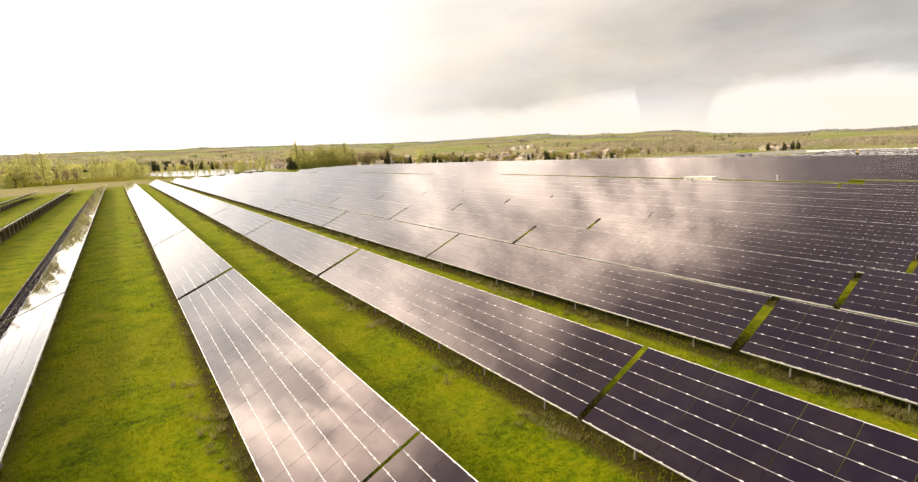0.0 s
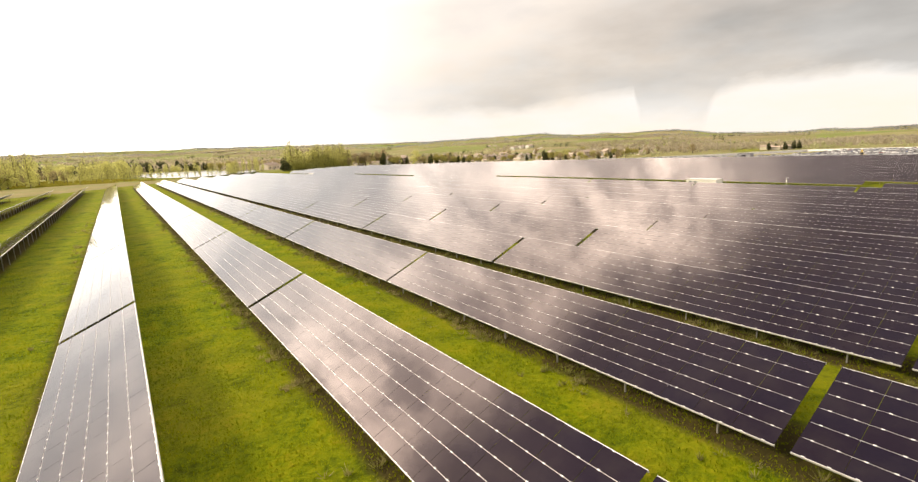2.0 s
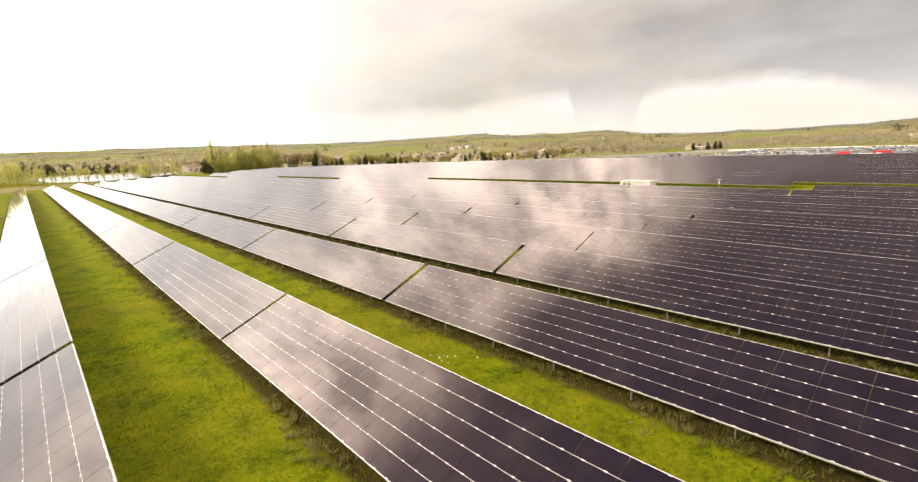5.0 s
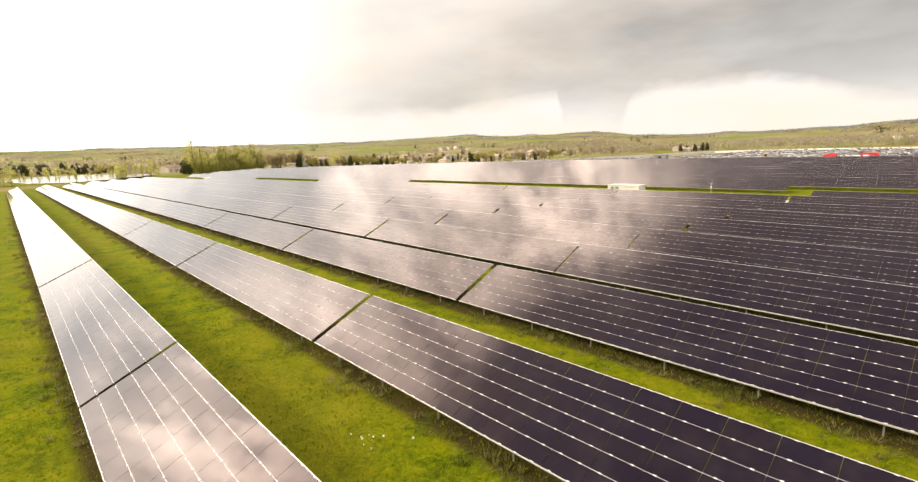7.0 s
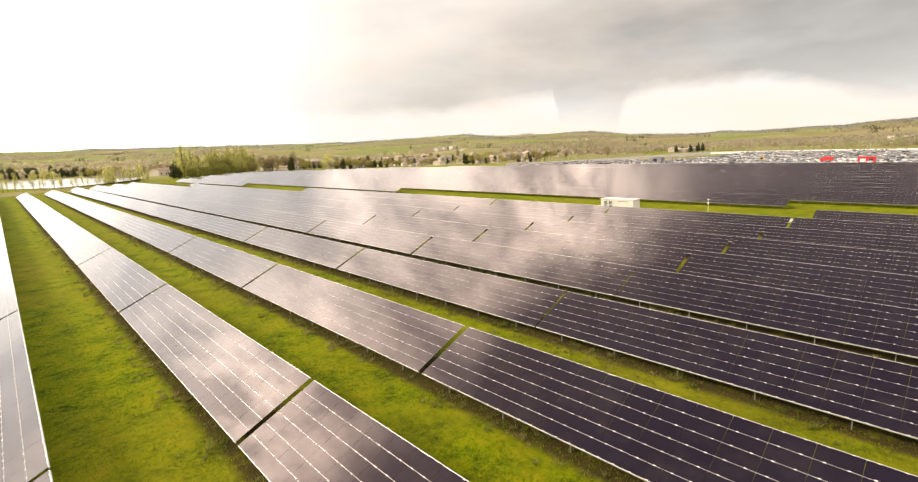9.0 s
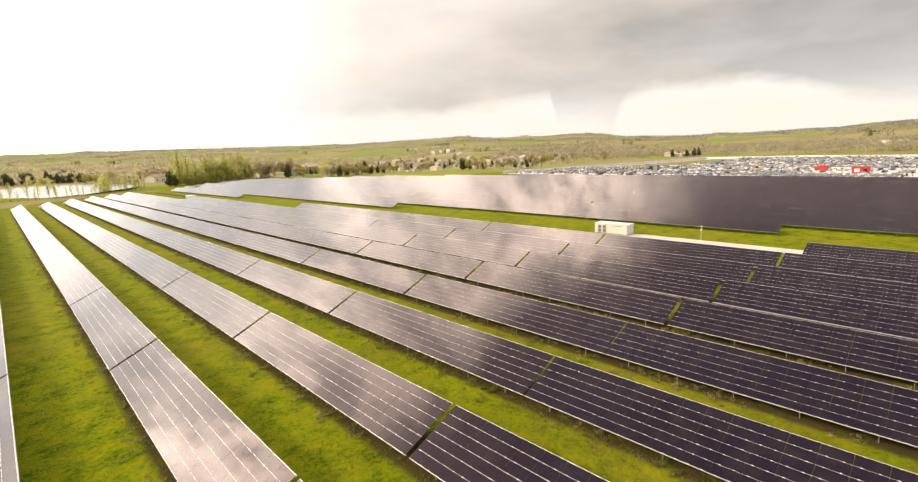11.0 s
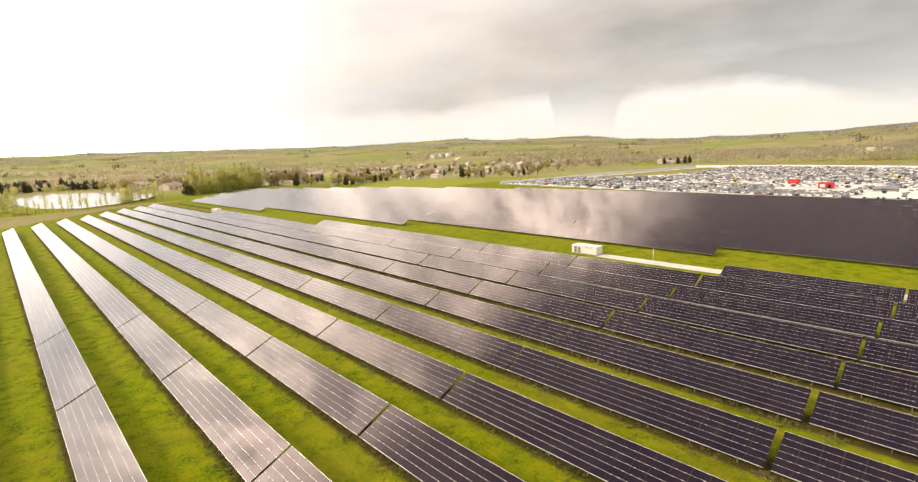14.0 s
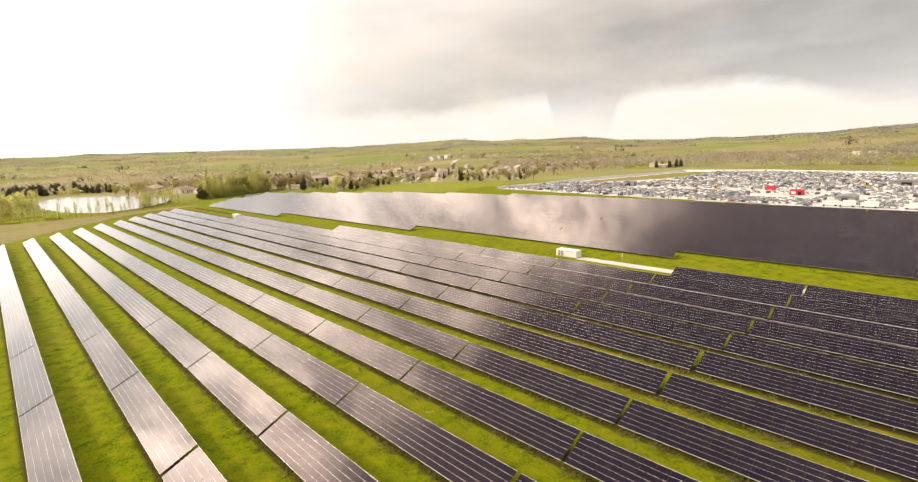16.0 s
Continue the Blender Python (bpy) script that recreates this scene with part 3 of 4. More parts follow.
def detailed_table(m):
    """A table close to the flight, with each module, rail, rafter and post of its own."""
    t = root("solar_table", m, TABLE_LABEL, "solar table", "solar tables of the near field")
    me = shared("module", module_mesh)
    rnd = random.Random(5)
    for r in range(6):
        for c in range(COLS):
            p = tilted((r * RUN + 0.0105, c * STEP + 0.006, 0))
            tip = Matrix.Rotation(rnd.uniform(-0.0014, 0.0014), 4, "Y") @ Matrix.Rotation(rnd.uniform(-0.0014, 0.0014), 4, "X")
            put("solar_module", me, t, "", Matrix.Translation(p) @ Matrix.Rotation(-TILT, 4, "Y") @ tip)
    for r in range(7):
        edge = r in (0, 6)
        slide = Matrix.Translation((r * RUN * C, 0, r * RUN * S))
        put("purlin", shared(("purlin", edge), lambda: purlin_mesh(COLS, edge)), t, "bright aluminium edge rail" if edge else "", slide)
    tagged(put("clamp_grid", shared(("clamps", COLS), lambda: clamp_mesh(COLS)), t, "rows of small bright module clamps"), kind="stuff")
    for y in bay_lines(COLS):
        put("rafter", shared("rafter", rafter_mesh), t, "", Matrix.Translation((0, y, 0)))
        for s in (0.32, 2.9):
            z = LOW + s * S - 0.1
            put("post", shared(("post", s), lambda: post_mesh(z)), t, "", Matrix.Translation((s * C, y, 0)))
    return t


def plain_table(m, cols, clamps=True):
    t = root("solar_table", m, TABLE_LABEL, "solar table", "solar tables of the near field" if clamps else "solar tables of the far field")
    tagged(put("module_sheet", shared(("array", cols), lambda: array_mesh(cols)), t), kind="stuff")
    tagged(put("rail_grid", shared(("rails", cols, clamps), lambda: rails_mesh(cols, MAT_RAIL if clamps else MAT_STEEL)), t), kind="stuff")
    tagged(put("clamp_grid", shared(("clamps", cols, "light"), lambda: clamp_mesh(cols, True)), t), kind="stuff")
    tagged(put("support_frame", shared(("frame", cols), lambda: frame_mesh(cols)), t), kind="stuff")
    return t


def row_offset(k):
    return 1.42 - 0.57 * k


NEAR_ROWS, NEAR_TABLES = range(0, 5), range(-2, 2)
JOG = {0: -0.2, 1: -0.1, 2: 0.1, 5: 0.2, 6: 0.25}      # tables set a little out of line
first_detailed = None


def lay_row(k, y_from, y_to, clamps):
    global first_detailed
    period = PERIOD if clamps else 25.04
    n0 = math.ceil((y_from - row_offset(k)) / period - 0.35)
    n = n0
    while True:
        y = n * period + row_offset(k) + 0.16 + (JOG.get(k, 0.0) if n == -1 else 0.0) if clamps else y_from + (n - n0) * period
        cols = min(COLS, int((y_to - y) / STEP))
        if cols < 3:
            break
        m = Matrix.Translation((k * PITCH, y, land_height(k * PITCH + 1.7, y + cols * STEP / 2)))
        if clamps and k in NEAR_ROWS and n in NEAR_TABLES and not (n == -2 and k < 2) and cols == COLS:
            if first_detailed is None:
                first_detailed = detailed_table(m)
            else:
                copy_thing(first_detailed, m)
        else:
            plain_table(m, cols, clamps)
        n += 1


def far_rest(rows):
    """The many tables too far off to pick apart, as one mesh."""
    parts = [(array_mesh(COLS), 0), (rails_mesh(COLS), 1), (frame_mesh(COLS), 2), (clamp_mesh(COLS, True), 3)]
    points, polys, mats, base = [], [], [], 0
    shapes = []
    dice = random.Random(6)
    for me, index in parts:
        co = np.empty(len(me.vertices) * 3)
        me.vertices.foreach_get("co", co)
        shapes.append((co.reshape(-1, 3), [tuple(p.vertices) for p in me.polygons], index))
    for k, y_from, y_to in rows:
        y = y_from
        while y + COLS * STEP <= y_to + 6:
            at = np.array((k * PITCH, y, land_height(k * PITCH + 1.7, y + 12)))
            for co, faces, index in shapes:
                points.append(co + at)
                polys += [tuple(base + i for i in f) for f in faces]
                mats += [index] * len(faces)
                base += len(co)
            y += COLS * STEP + (0.0 if dice.random() > 0.15 else 0.4)
    me = mesh_from("far_solar_tables", np.concatenate(points).tolist(), polys, MAT_PANEL, MAT_STEEL, MAT_STEEL, MAT_CLAMP)
    me.polygons.foreach_set("material_index", mats)
    tagged(new("far_solar_tables", me), "dense far rows of black tilted solar tables", "solar tables", kind="stuff")


def build_fields():
    for k in range(-4, 9):
        lay_row(k, -75, 214 + 10.4 * k, True)
    lay_row(9, -75, 214, True)
    lay_row(10, -75, 129, True)
    lay_row(11, -75, -2.0, True)
    ends = {11: 312, 12: 325, 13: 337, 14: 349, 15: 360, 16: 374, 17: 376, 18: 370, 19: 345, 20: 322, 21: 300, 22: 275, 23: 245, 24: 215, 25: 165}
    starts = {11: 202, 12: 101, 13: 2}
    for k in (11, 12, 13, 14):
        lay_row(k, starts.get(k, -75), ends[k], False)
    far_rest([(k, -75, y_to) for k, y_to in ends.items() if k > 14])


build_fields()

# ---- service cabins ----


def service_cabin(m, length, label):
    """A prefabricated transformer cabin: plinth, body, roof slab, louvred double doors and a name board."""
    t = root("transformer_cabin", m, label, "cabin")
    put("plinth", bevelled_box("plinth", (-0.1, -0.1, 0), (2.7, length + 0.1, 0.18), MAT_CONCRETE), t)
    put("body", bevelled_box("body", (0, 0, 0.18), (2.6, length, 1.86), MAT_WHITE, 0.04), t)
    put("roof", bevelled_box("roof", (-0.1, -0.1, 1.86), (2.7, length + 0.1, 1.98), MAT_WHITE, 0.05), t)
    for y in (length - 1.5, length - 2.5):
        door = put("door", bevelled_box("door", (-0.045, y, 0.24), (-0.004, y + 0.92, 1.72), MAT_WHITE, 0.01), t, "white steel door with grey louvres")
        for z in (0.34, 1.04):
            v, f = [], []
            for i in range(7):
                add_box(v, f, (-0.075, y + 0.14, z + i * 0.085), (-0.047, y + 0.78, z + 0.06 + i * 0.085))
            put("louvre", mesh_from("louvre", v, f, MAT_GREY), door)
        put("handle", box_mesh("handle", (-0.09, y + 0.06, 0.92), (-0.047, y + 0.10, 1.02), MAT_STEEL), door)
    board = put("sign", box_mesh("sign", (-0.02, 1.0, 1.5), (-0.003, 3.2, 1.75), MAT_WHITE), t, "name board with an unreadable grey line")
    put("line", box_mesh("line", (-0.026, 1.15, 1.59), (-0.021, 3.05, 1.66), MAT_GREY), board)
    return t


service_cabin(Matrix.Translation((105.9, 22.8, land_height(107, 26))), 6.6, "white prefabricated transformer cabin beside the gravel path")
service_cabin(Matrix.Translation((85.5, 217.0, land_height(86, 220))), 6.0, "white prefabricated transformer cabin at the end of a row")


def slim_mast(m):
    t = root("weather_mast", m, "thin pale steel mast with a small box on a crossbar", "mast")
    v, f = [], []
    add_tube(v, f, (0, 0, -0.2), (0, 0, 2.5), 0.04, 0.03, 10)
    put("pole", mesh_from("pole", v, f, MAT_RAIL), t)
    put("crossbar", box_mesh("crossbar", (-0.03, -0.3, 2.3), (0.03, 0.3, 2.36), MAT_RAIL), t)
    put("box", bevelled_box("box", (-0.12, -0.12, 1.6), (-0.036, 0.12, 1.9), MAT_WHITE, 0.01), t)


slim_mast(Matrix.Translation((109.2, 11.0, land_height(109, 11))))

# ---- trees ----


def crown_points(rnd, lobes, count):
    out = []
    weight = [l[1].x * l[1].y * l[1].z for l in lobes]
    for _ in range(count):
        c, size = rnd.choices(lobes, weight)[0]
        while True:
            p = Vector((rnd.uniform(-1, 1), rnd.uniform(-1, 1), rnd.uniform(-1, 1)))
            if 0.25 < p.length < 1:
                break
        out.append(c + Vector((p.x * size.x, p.y * size.y, p.z * size.z)))
    return out


def leaf_mesh(name, points, size, mat, rnd):
    v, f = [], []
    for p in points:
        q = Euler((rnd.uniform(0, 6.3), rnd.uniform(0, 6.3), rnd.uniform(0, 6.3)))
        s = size * rnd.uniform(0.6, 1.4)
        base = len(v)
        for c in ((-0.5, -0.35, 0), (0.5, -0.25, 0.1), (0.35, 0.45, -0.1), (-0.4, 0.4, 0.1)):
            w = Vector(c) * s
            w.rotate(q)
            v.append(p + w)
        f.append((base, base + 1, base + 2, base + 3))
    return mesh_from(name, v, f, mat)


def wood_mesh(rnd, height, trunk, limbs, reach, lift, start):
    v, f = [], []
    bend = Vector((rnd.uniform(-0.03, 0.03), rnd.uniform(-0.03, 0.03), 0)) * height
    top = Vector((0, 0, height)) + bend
    mid = Vector((0, 0, height * 0.5)) + bend * 0.3
    add_tube(v, f, (0, 0, -0.3), mid, trunk, trunk * 0.6, 7)
    add_tube(v, f, mid, top, trunk * 0.6, trunk * 0.12, 6)
    for i in range(limbs):
        t = start + (0.95 - start) * (i + rnd.random()) / limbs
        a = rnd.uniform(0, 6.28)
        base = Vector((0, 0, height * t)) + bend * t * t
        length = reach * (1.15 - t) * rnd.uniform(0.7, 1.2)
        end = base + Vector((math.cos(a) * length, math.sin(a) * length, length * lift))
        add_tube(v, f, base, end, trunk * 0.34 * (1.1 - t), 0.02, 4)
        for _ in range(2):
            on = base.lerp(end, rnd.uniform(0.4, 0.8))
            add_tube(v, f, on, on + Vector((rnd.uniform(-1, 1), rnd.uniform(-1, 1), rnd.uniform(0.2, 1.2))) * length * 0.35, trunk * 0.12, 0.012, 3)
    return mesh_from("trunk", v, f, MAT_BARK)


def tree_kind(kind, seed):
    """Trunk and crown meshes of one kind of tree."""
    rnd = random.Random(seed)
    V = Vector
    if kind == "poplar":
        h = 21.0
        lobes = [(V((rnd.uniform(-1.5, 1.5), rnd.uniform(-1.5, 1.5), z)), V((3.3, 3.3, 3.4)) * s * rnd.uniform(0.75, 1.2)) for z, s in ((3.5, 0.95), (6.5, 1.05), (10, 1.1), (13, 1.0), (16, 0.85), (18.6, 0.55))]
        return wood_mesh(rnd, h, 0.26, 34, 4.6, 2.2, 0.12), leaf_mesh("crown", crown_points(rnd, lobes, 1000), 0.56, MAT_POPLAR, rnd)
    if kind == "willow":
        h = 13.0
        lobes = [(V((rnd.uniform(-3.4, 3.4), rnd.uniform(-3.4, 3.4), rnd.uniform(1.6, 11))), V((2.8, 2.8, 2.8)) * rnd.uniform(0.65, 1.2)) for _ in range(13)]
        return wood_mesh(rnd, h * 0.85, 0.3, 24, 5.4, 1.1, 0.12), leaf_mesh("crown", crown_points(rnd, lobes, 1350), 0.54, MAT_POPLAR, rnd)
    if kind == "aspen":
        h = 10.5
        lobes = [(V((rnd.uniform(-0.5, 0.5), rnd.uniform(-0.5, 0.5), z)), V((1.3, 1.3, 2.0)) * s) for z, s in ((3.5, 0.9), (6, 1.1), (8.4, 0.8))]
        return wood_mesh(rnd, h, 0.13, 16, 2.4, 1.6, 0.15), leaf_mesh("crown", crown_points(rnd, lobes, 260), 0.32, MAT_POPLAR, rnd)
    if kind == "spring":
        h = 9.5
        lobes = [(V((rnd.uniform(-2.2, 2.2), rnd.uniform(-2.2, 2.2), rnd.uniform(4, 8))), V((2.2, 2.2, 1.9)) * rnd.uniform(0.7, 1.15)) for _ in range(7)]
        return wood_mesh(rnd, h * 0.85, 0.26, 16, 4.6, 0.7, 0.25), leaf_mesh("crown", crown_points(rnd, lobes, 500), 0.6, MAT_SPRING, rnd)
    if kind == "budding":
        h = 10.0
        lobes = [(V((rnd.uniform(-2.0, 2.0), rnd.uniform(-2.0, 2.0), rnd.uniform(4, 9))), V((2.2, 2.2, 2.0)) * rnd.uniform(0.7, 1.1)) for _ in range(7)]
        return wood_mesh(rnd, h * 0.9, 0.25, 22, 4.8, 1.0, 0.2), leaf_mesh("crown", crown_points(rnd, lobes, 380), 0.5, MAT_BUDS, rnd)
    if kind == "evergreen":
        lobes = [(V((rnd.uniform(-0.9, 0.9), rnd.uniform(-0.9, 0.9), z)), V((2.6, 2.6, 1.9)) * s) for z, s in ((2.4, 1.0), (4.4, 0.95), (6.6, 0.75), (8.6, 0.5), (10.2, 0.28))]
        return wood_mesh(rnd, 10.6, 0.24, 14, 2.8, 0.2, 0.12), leaf_mesh("crown", crown_points(rnd, lobes, 700), 0.6, MAT_DARK, rnd)
    if kind == "cypress":
        lobes = [(V((0, 0, z)), V((1.0, 1.0, 2.2)) * s) for z, s in ((2.5, 1.0), (5, 1.0), (7.5, 0.8), (9.6, 0.45))]
        return wood_mesh(rnd, 10.5, 0.16, 6, 0.9, 1.5, 0.15), leaf_mesh("crown", crown_points(rnd, lobes, 480), 0.42, MAT_DARK, rnd)
    lobes = [(V((rnd.uniform(-1.5, 1.5), rnd.uniform(-1.5, 1.5), rnd.uniform(1.6, 3.6))), V((1.5, 1.5, 1.2)) * rnd.uniform(0.7, 1.1)) for _ in range(5)]
    return wood_mesh(rnd, 3.8, 0.14, 10, 2.2, 0.8, 0.2), leaf_mesh("crown", crown_points(rnd, lobes, 360), 0.36, MAT_BLOSSOM, rnd)


TREE_LABEL = {"poplar": "tall slender poplar in fresh yellow-green leaf", "aspen": "thin young tree with sparse new leaves on the bank",
              "willow": "broad billowing tree in fresh yellow-green leaf", "spring": "spreading tree in pale green spring leaf", "budding": "leafless tree with brown budding twigs",
              "evergreen": "dark dense conifer among the houses", "cypress": "dark narrow cypress beside the houses", "blossom": "low fruit tree in white blossom"}
TREES = {}
tree_dice = random.Random(41)


def tree(kind, x, y, scale=1.0, settled=False):
    if not settled:
        x, y = settle(x, y)
    variant = tree_dice.randrange(3)
    key = (kind, variant)
    s = scale * tree_dice.uniform(0.85, 1.15)
    m = Matrix.Translation((x, y, land_height(x, y))) @ Matrix.Rotation(tree_dice.uniform(0, 6.28), 4, "Z") @ Matrix.Diagonal((s, s, s * tree_dice.uniform(0.92, 1.1), 1))
    if key not in TREES:
        trunk, crown = TREES[key] = tree_kind(kind, 100 + variant + 10 * len(TREES))
    trunk, crown = TREES[key]
    name = kind + "_tree"
    t = root(name, m, TREE_LABEL[kind], "tree", kind + " trees")
    put("trunk", trunk, t)
    put("crown", crown, t)


def scatter(kind, count, x0, x1, y0, y1, scale=1.0, keep=None):
    done = 0
    while done < count:
        x, y = tree_dice.uniform(x0, x1), tree_dice.uniform(y0, y1)
        if keep and not keep(x, y):
            continue
        tree(kind, x, y, scale)
        done += 1


def plant_trees():
    for i in range(46):                       # the poplar stand past the corner of the far field
        t = i / 45
        tree("poplar", 118 + 56 * t + tree_dice.uniform(-4, 4), 362 + 30 * t + tree_dice.uniform(-6, 10), tree_dice.uniform(0.66, 0.95) if i % 7 else 1.05)
    for i in range(22):
        t = i / 21
        tree("willow", 118 + 58 * t + tree_dice.uniform(-4, 4), 357 + 30 * t + tree_dice.uniform(-4, 10), tree_dice.uniform(0.7, 1.05))
    for i in range(14):
        tree("budding", 176 + i * 3.6, 390 + tree_dice.uniform(-8, 10), tree_dice.uniform(1.1, 1.6))
    tree("evergreen", 110, 356, 1.15), tree("evergreen", 112, 351, 0.9), tree("cypress", 113, 360, 1.1)
    for i in range(44):                       # young trees along the near bank of the pond
        t = i / 43
        x = -20 + 112 * t
        y = (332 - 1.0 * (x + 20) * 0.62 if x < 20 else 309) + (max(0, x - 50) * 0.75) + tree_dice.uniform(-3, 4)
        tree("aspen", x + tree_dice.uniform(-1.5, 1.5), y, tree_dice.uniform(0.45, 1.0))
    scatter("aspen", 12, 70, 96, 345, 375, 1.15)
    scatter("willow", 2, 66, 94, 345, 378, 0.7)
    scatter("poplar", 16, -85, -30, 305, 372, 0.95)
    scatter("poplar", 6, -26, -6, 380, 430, 0.72)
    scatter("poplar", 5, 0, 24, 430, 470, 0.55)
    scatter("willow", 12, -110, -36, 300, 380, 1.0)
    scatter("poplar", 16, -110, -36, 300, 385, 0.8)
    scatter("budding", 14, -110, -36, 300, 380, 1.3)
    scatter("willow", 12, -36, 16, 380, 470, 0.95)
    scatter("budding", 14, -100, -20, 320, 420, 1.0)
    scatter("evergreen", 60, -60, 70, 600, 700, 1.1)
    scatter("evergreen", 16, 66, 104, 560, 620, 0.9)
    scatter("evergreen", 6, -55, -20, 395, 470, 0.8)
    scatter("willow", 10, -20, 80, 585, 620, 0.6)
    scatter("blossom", 4, -14, 2, 470, 500, 1.3)
    scatter("budding", 40, 100, 230, 470, 620, 0.9)
    scatter("spring", 40, 80, 235, 480, 640, 0.9)

    def village(x, y):
        return (x - 230) * 0.62 + (y - 345) > 0 and y > 262 + max(0, 340 - x) * 0.5
    scatter("evergreen", 22, 215, 430, 280, 470, 0.8, village)
    scatter("cypress", 5, 230, 440, 275, 460, 0.8, village)
    scatter("spring", 44, 200, 460, 280, 520, 0.75, village)
    scatter("budding", 26, 200, 460, 285, 520, 0.7, village)
    scatter("blossom", 8, 240, 420, 280, 400, 1.1, village)
    scatter("poplar", 6, 352, 372, 285, 318, 0.55)
    scatter("cypress", 5, 404, 420, 274, 284, 0.85)
    scatter("evergreen", 5, 470, 500, 292, 320, 0.8)
    scatter("budding", 26, 430, 620, 270, 420, 0.8)
    scatter("spring", 20, 430, 620, 265, 420, 0.8)
    for _ in range(80):                      # gardens and copses up the valley side
        r, a = tree_dice.uniform(470, 920), radians(tree_dice.uniform(20, 60))
        x, y = EYE[0] + r * math.sin(a), EYE[1] + r * math.cos(a)
        if not (x < 690 and y < 300) and not inside(CROP, x, y):
            tree(tree_dice.choices(("spring", "willow", "budding", "evergreen", "cypress", "blossom"), (8, 0.6, 5, 2.2, 0.3, 1))[0], x, y, tree_dice.uniform(0.85, 1.25), True)
    for az, r in ((66.0, 750), (66.6, 765), (67.3, 748), (68.0, 752), (68.4, 765), (40.8, 1480), (42.4, 1485), (43.4, 1490), (38.2, 1690), (57.0, 1840)):   # trees beside the farms
        x, y = polar(az, r)
        tree(tree_dice.choice(("evergreen", "evergreen", "budding")), x, y, 1.0, True)
    for _ in range(120):                      # gardens at the edge of the wheat
        x, y = village_edge(tree_dice)
        tree(tree_dice.choices(("spring", "budding", "evergreen", "blossom", "aspen"), (6, 4, 3, 0.8, 2))[0], x, y, tree_dice.uniform(0.6, 1.0), True)


def village_edge(dice):
    """A place in the strip of gardens between the wheat and the village."""
    line = ((172, 398), (196, 372), (222, 340), (248, 345), (290, 385), (330, 408), (372, 392), (402, 336), (430, 290))
    i = dice.randrange(len(line) - 1)
    t, s = dice.random(), dice.uniform(0.96, 1.16)
    x, y = line[i][0] * (1 - t) + line[i + 1][0] * t, line[i][1] * (1 - t) + line[i + 1][1] * t
    return EYE[0] + (x - EYE[0]) * s, EYE[1] + (y - EYE[1]) * s


plant_trees()

# ---- woods and hedges on the hills ----


def far_woods(name, mat, seed, label, count, near, far, wide, deep, tall, gap, facets=9, spread=0.22, sweep=(-16, 100)):
    """Far woods: ragged stands that follow the slopes, each tree a loose clump of small facets."""
    rnd = random.Random(seed)
    v, f = [], []
    for _ in range(count):
        r0 = near + (far - near) * rnd.random() ** 1.25
        a0 = radians(rnd.uniform(*sweep))
        grow = 0.5 + r0 / 2200
        half, thick, bend = rnd.uniform(*wide) * grow, rnd.uniform(*deep) * grow, rnd.uniform(-0.5, 0.5)
        for _ in range(int(4 * half * thick * 0.8 / (gap * gap)) + 2):
            u, w = rnd.uniform(-1, 1), rnd.uniform(-1, 1)
            edge = 1 - u * u + 0.7 * noise.noise(Vector((u * 3, seed, r0)))
            if abs(w) > edge:
                continue
            r, a = r0 + w * thick + bend * u * half, a0 + u * half / r0
            x, y = EYE[0] + r * math.sin(a), EYE[1] + r * math.cos(a)
            if x < 690 and y < 300 or r < 640 or 500 < x < 780 and 470 < y - x * 0.02 < 900 and abs(y - x) < 90:
                continue
            z, h = land_height(x, y), rnd.uniform(*tall)
            for _ in range(facets):
                t, e, b = rnd.uniform(0.1, 1), rnd.random(), rnd.uniform(0, 6.28)
                wide_here = h * 0.42 * math.sqrt(max(0.08, 1 - (2 * t - 1) ** 2))
                c = Vector((x + math.cos(b) * e * wide_here, y + math.sin(b) * e * wide_here, z + t * h))
                base = len(v)
                for _ in range(3):
                    v.append(c + Vector((rnd.uniform(-1, 1), rnd.uniform(-1, 1), rnd.uniform(-1, 1))) * h * spread)
                f.append((base, base + 1, base + 2))
    tagged(new(name, mesh_from(name, v, f, mat)), label, "woods", kind="stuff")


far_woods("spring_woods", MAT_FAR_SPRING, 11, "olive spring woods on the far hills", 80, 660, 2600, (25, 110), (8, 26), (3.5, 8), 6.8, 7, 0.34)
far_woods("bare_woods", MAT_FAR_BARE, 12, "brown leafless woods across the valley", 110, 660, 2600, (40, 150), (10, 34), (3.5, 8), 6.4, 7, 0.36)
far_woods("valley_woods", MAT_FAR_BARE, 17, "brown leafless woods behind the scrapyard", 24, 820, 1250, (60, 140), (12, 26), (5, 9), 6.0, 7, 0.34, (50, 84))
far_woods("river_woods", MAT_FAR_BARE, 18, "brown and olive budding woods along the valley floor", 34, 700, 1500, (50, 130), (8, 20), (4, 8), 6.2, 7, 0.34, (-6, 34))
far_woods("ridge_woods", MAT_FARWOOD, 16, "woods along the ridge, coloured grey with distance haze", 150, 2300, 3960, (40, 220), (8, 30), (3, 8), 12.0, 4, 0.5)
far_woods("dark_woods", MAT_DARK, 13, "dark evergreen copses on the slopes", 110, 680, 3900, (6, 26), (4, 9), (6, 11), 6.5)
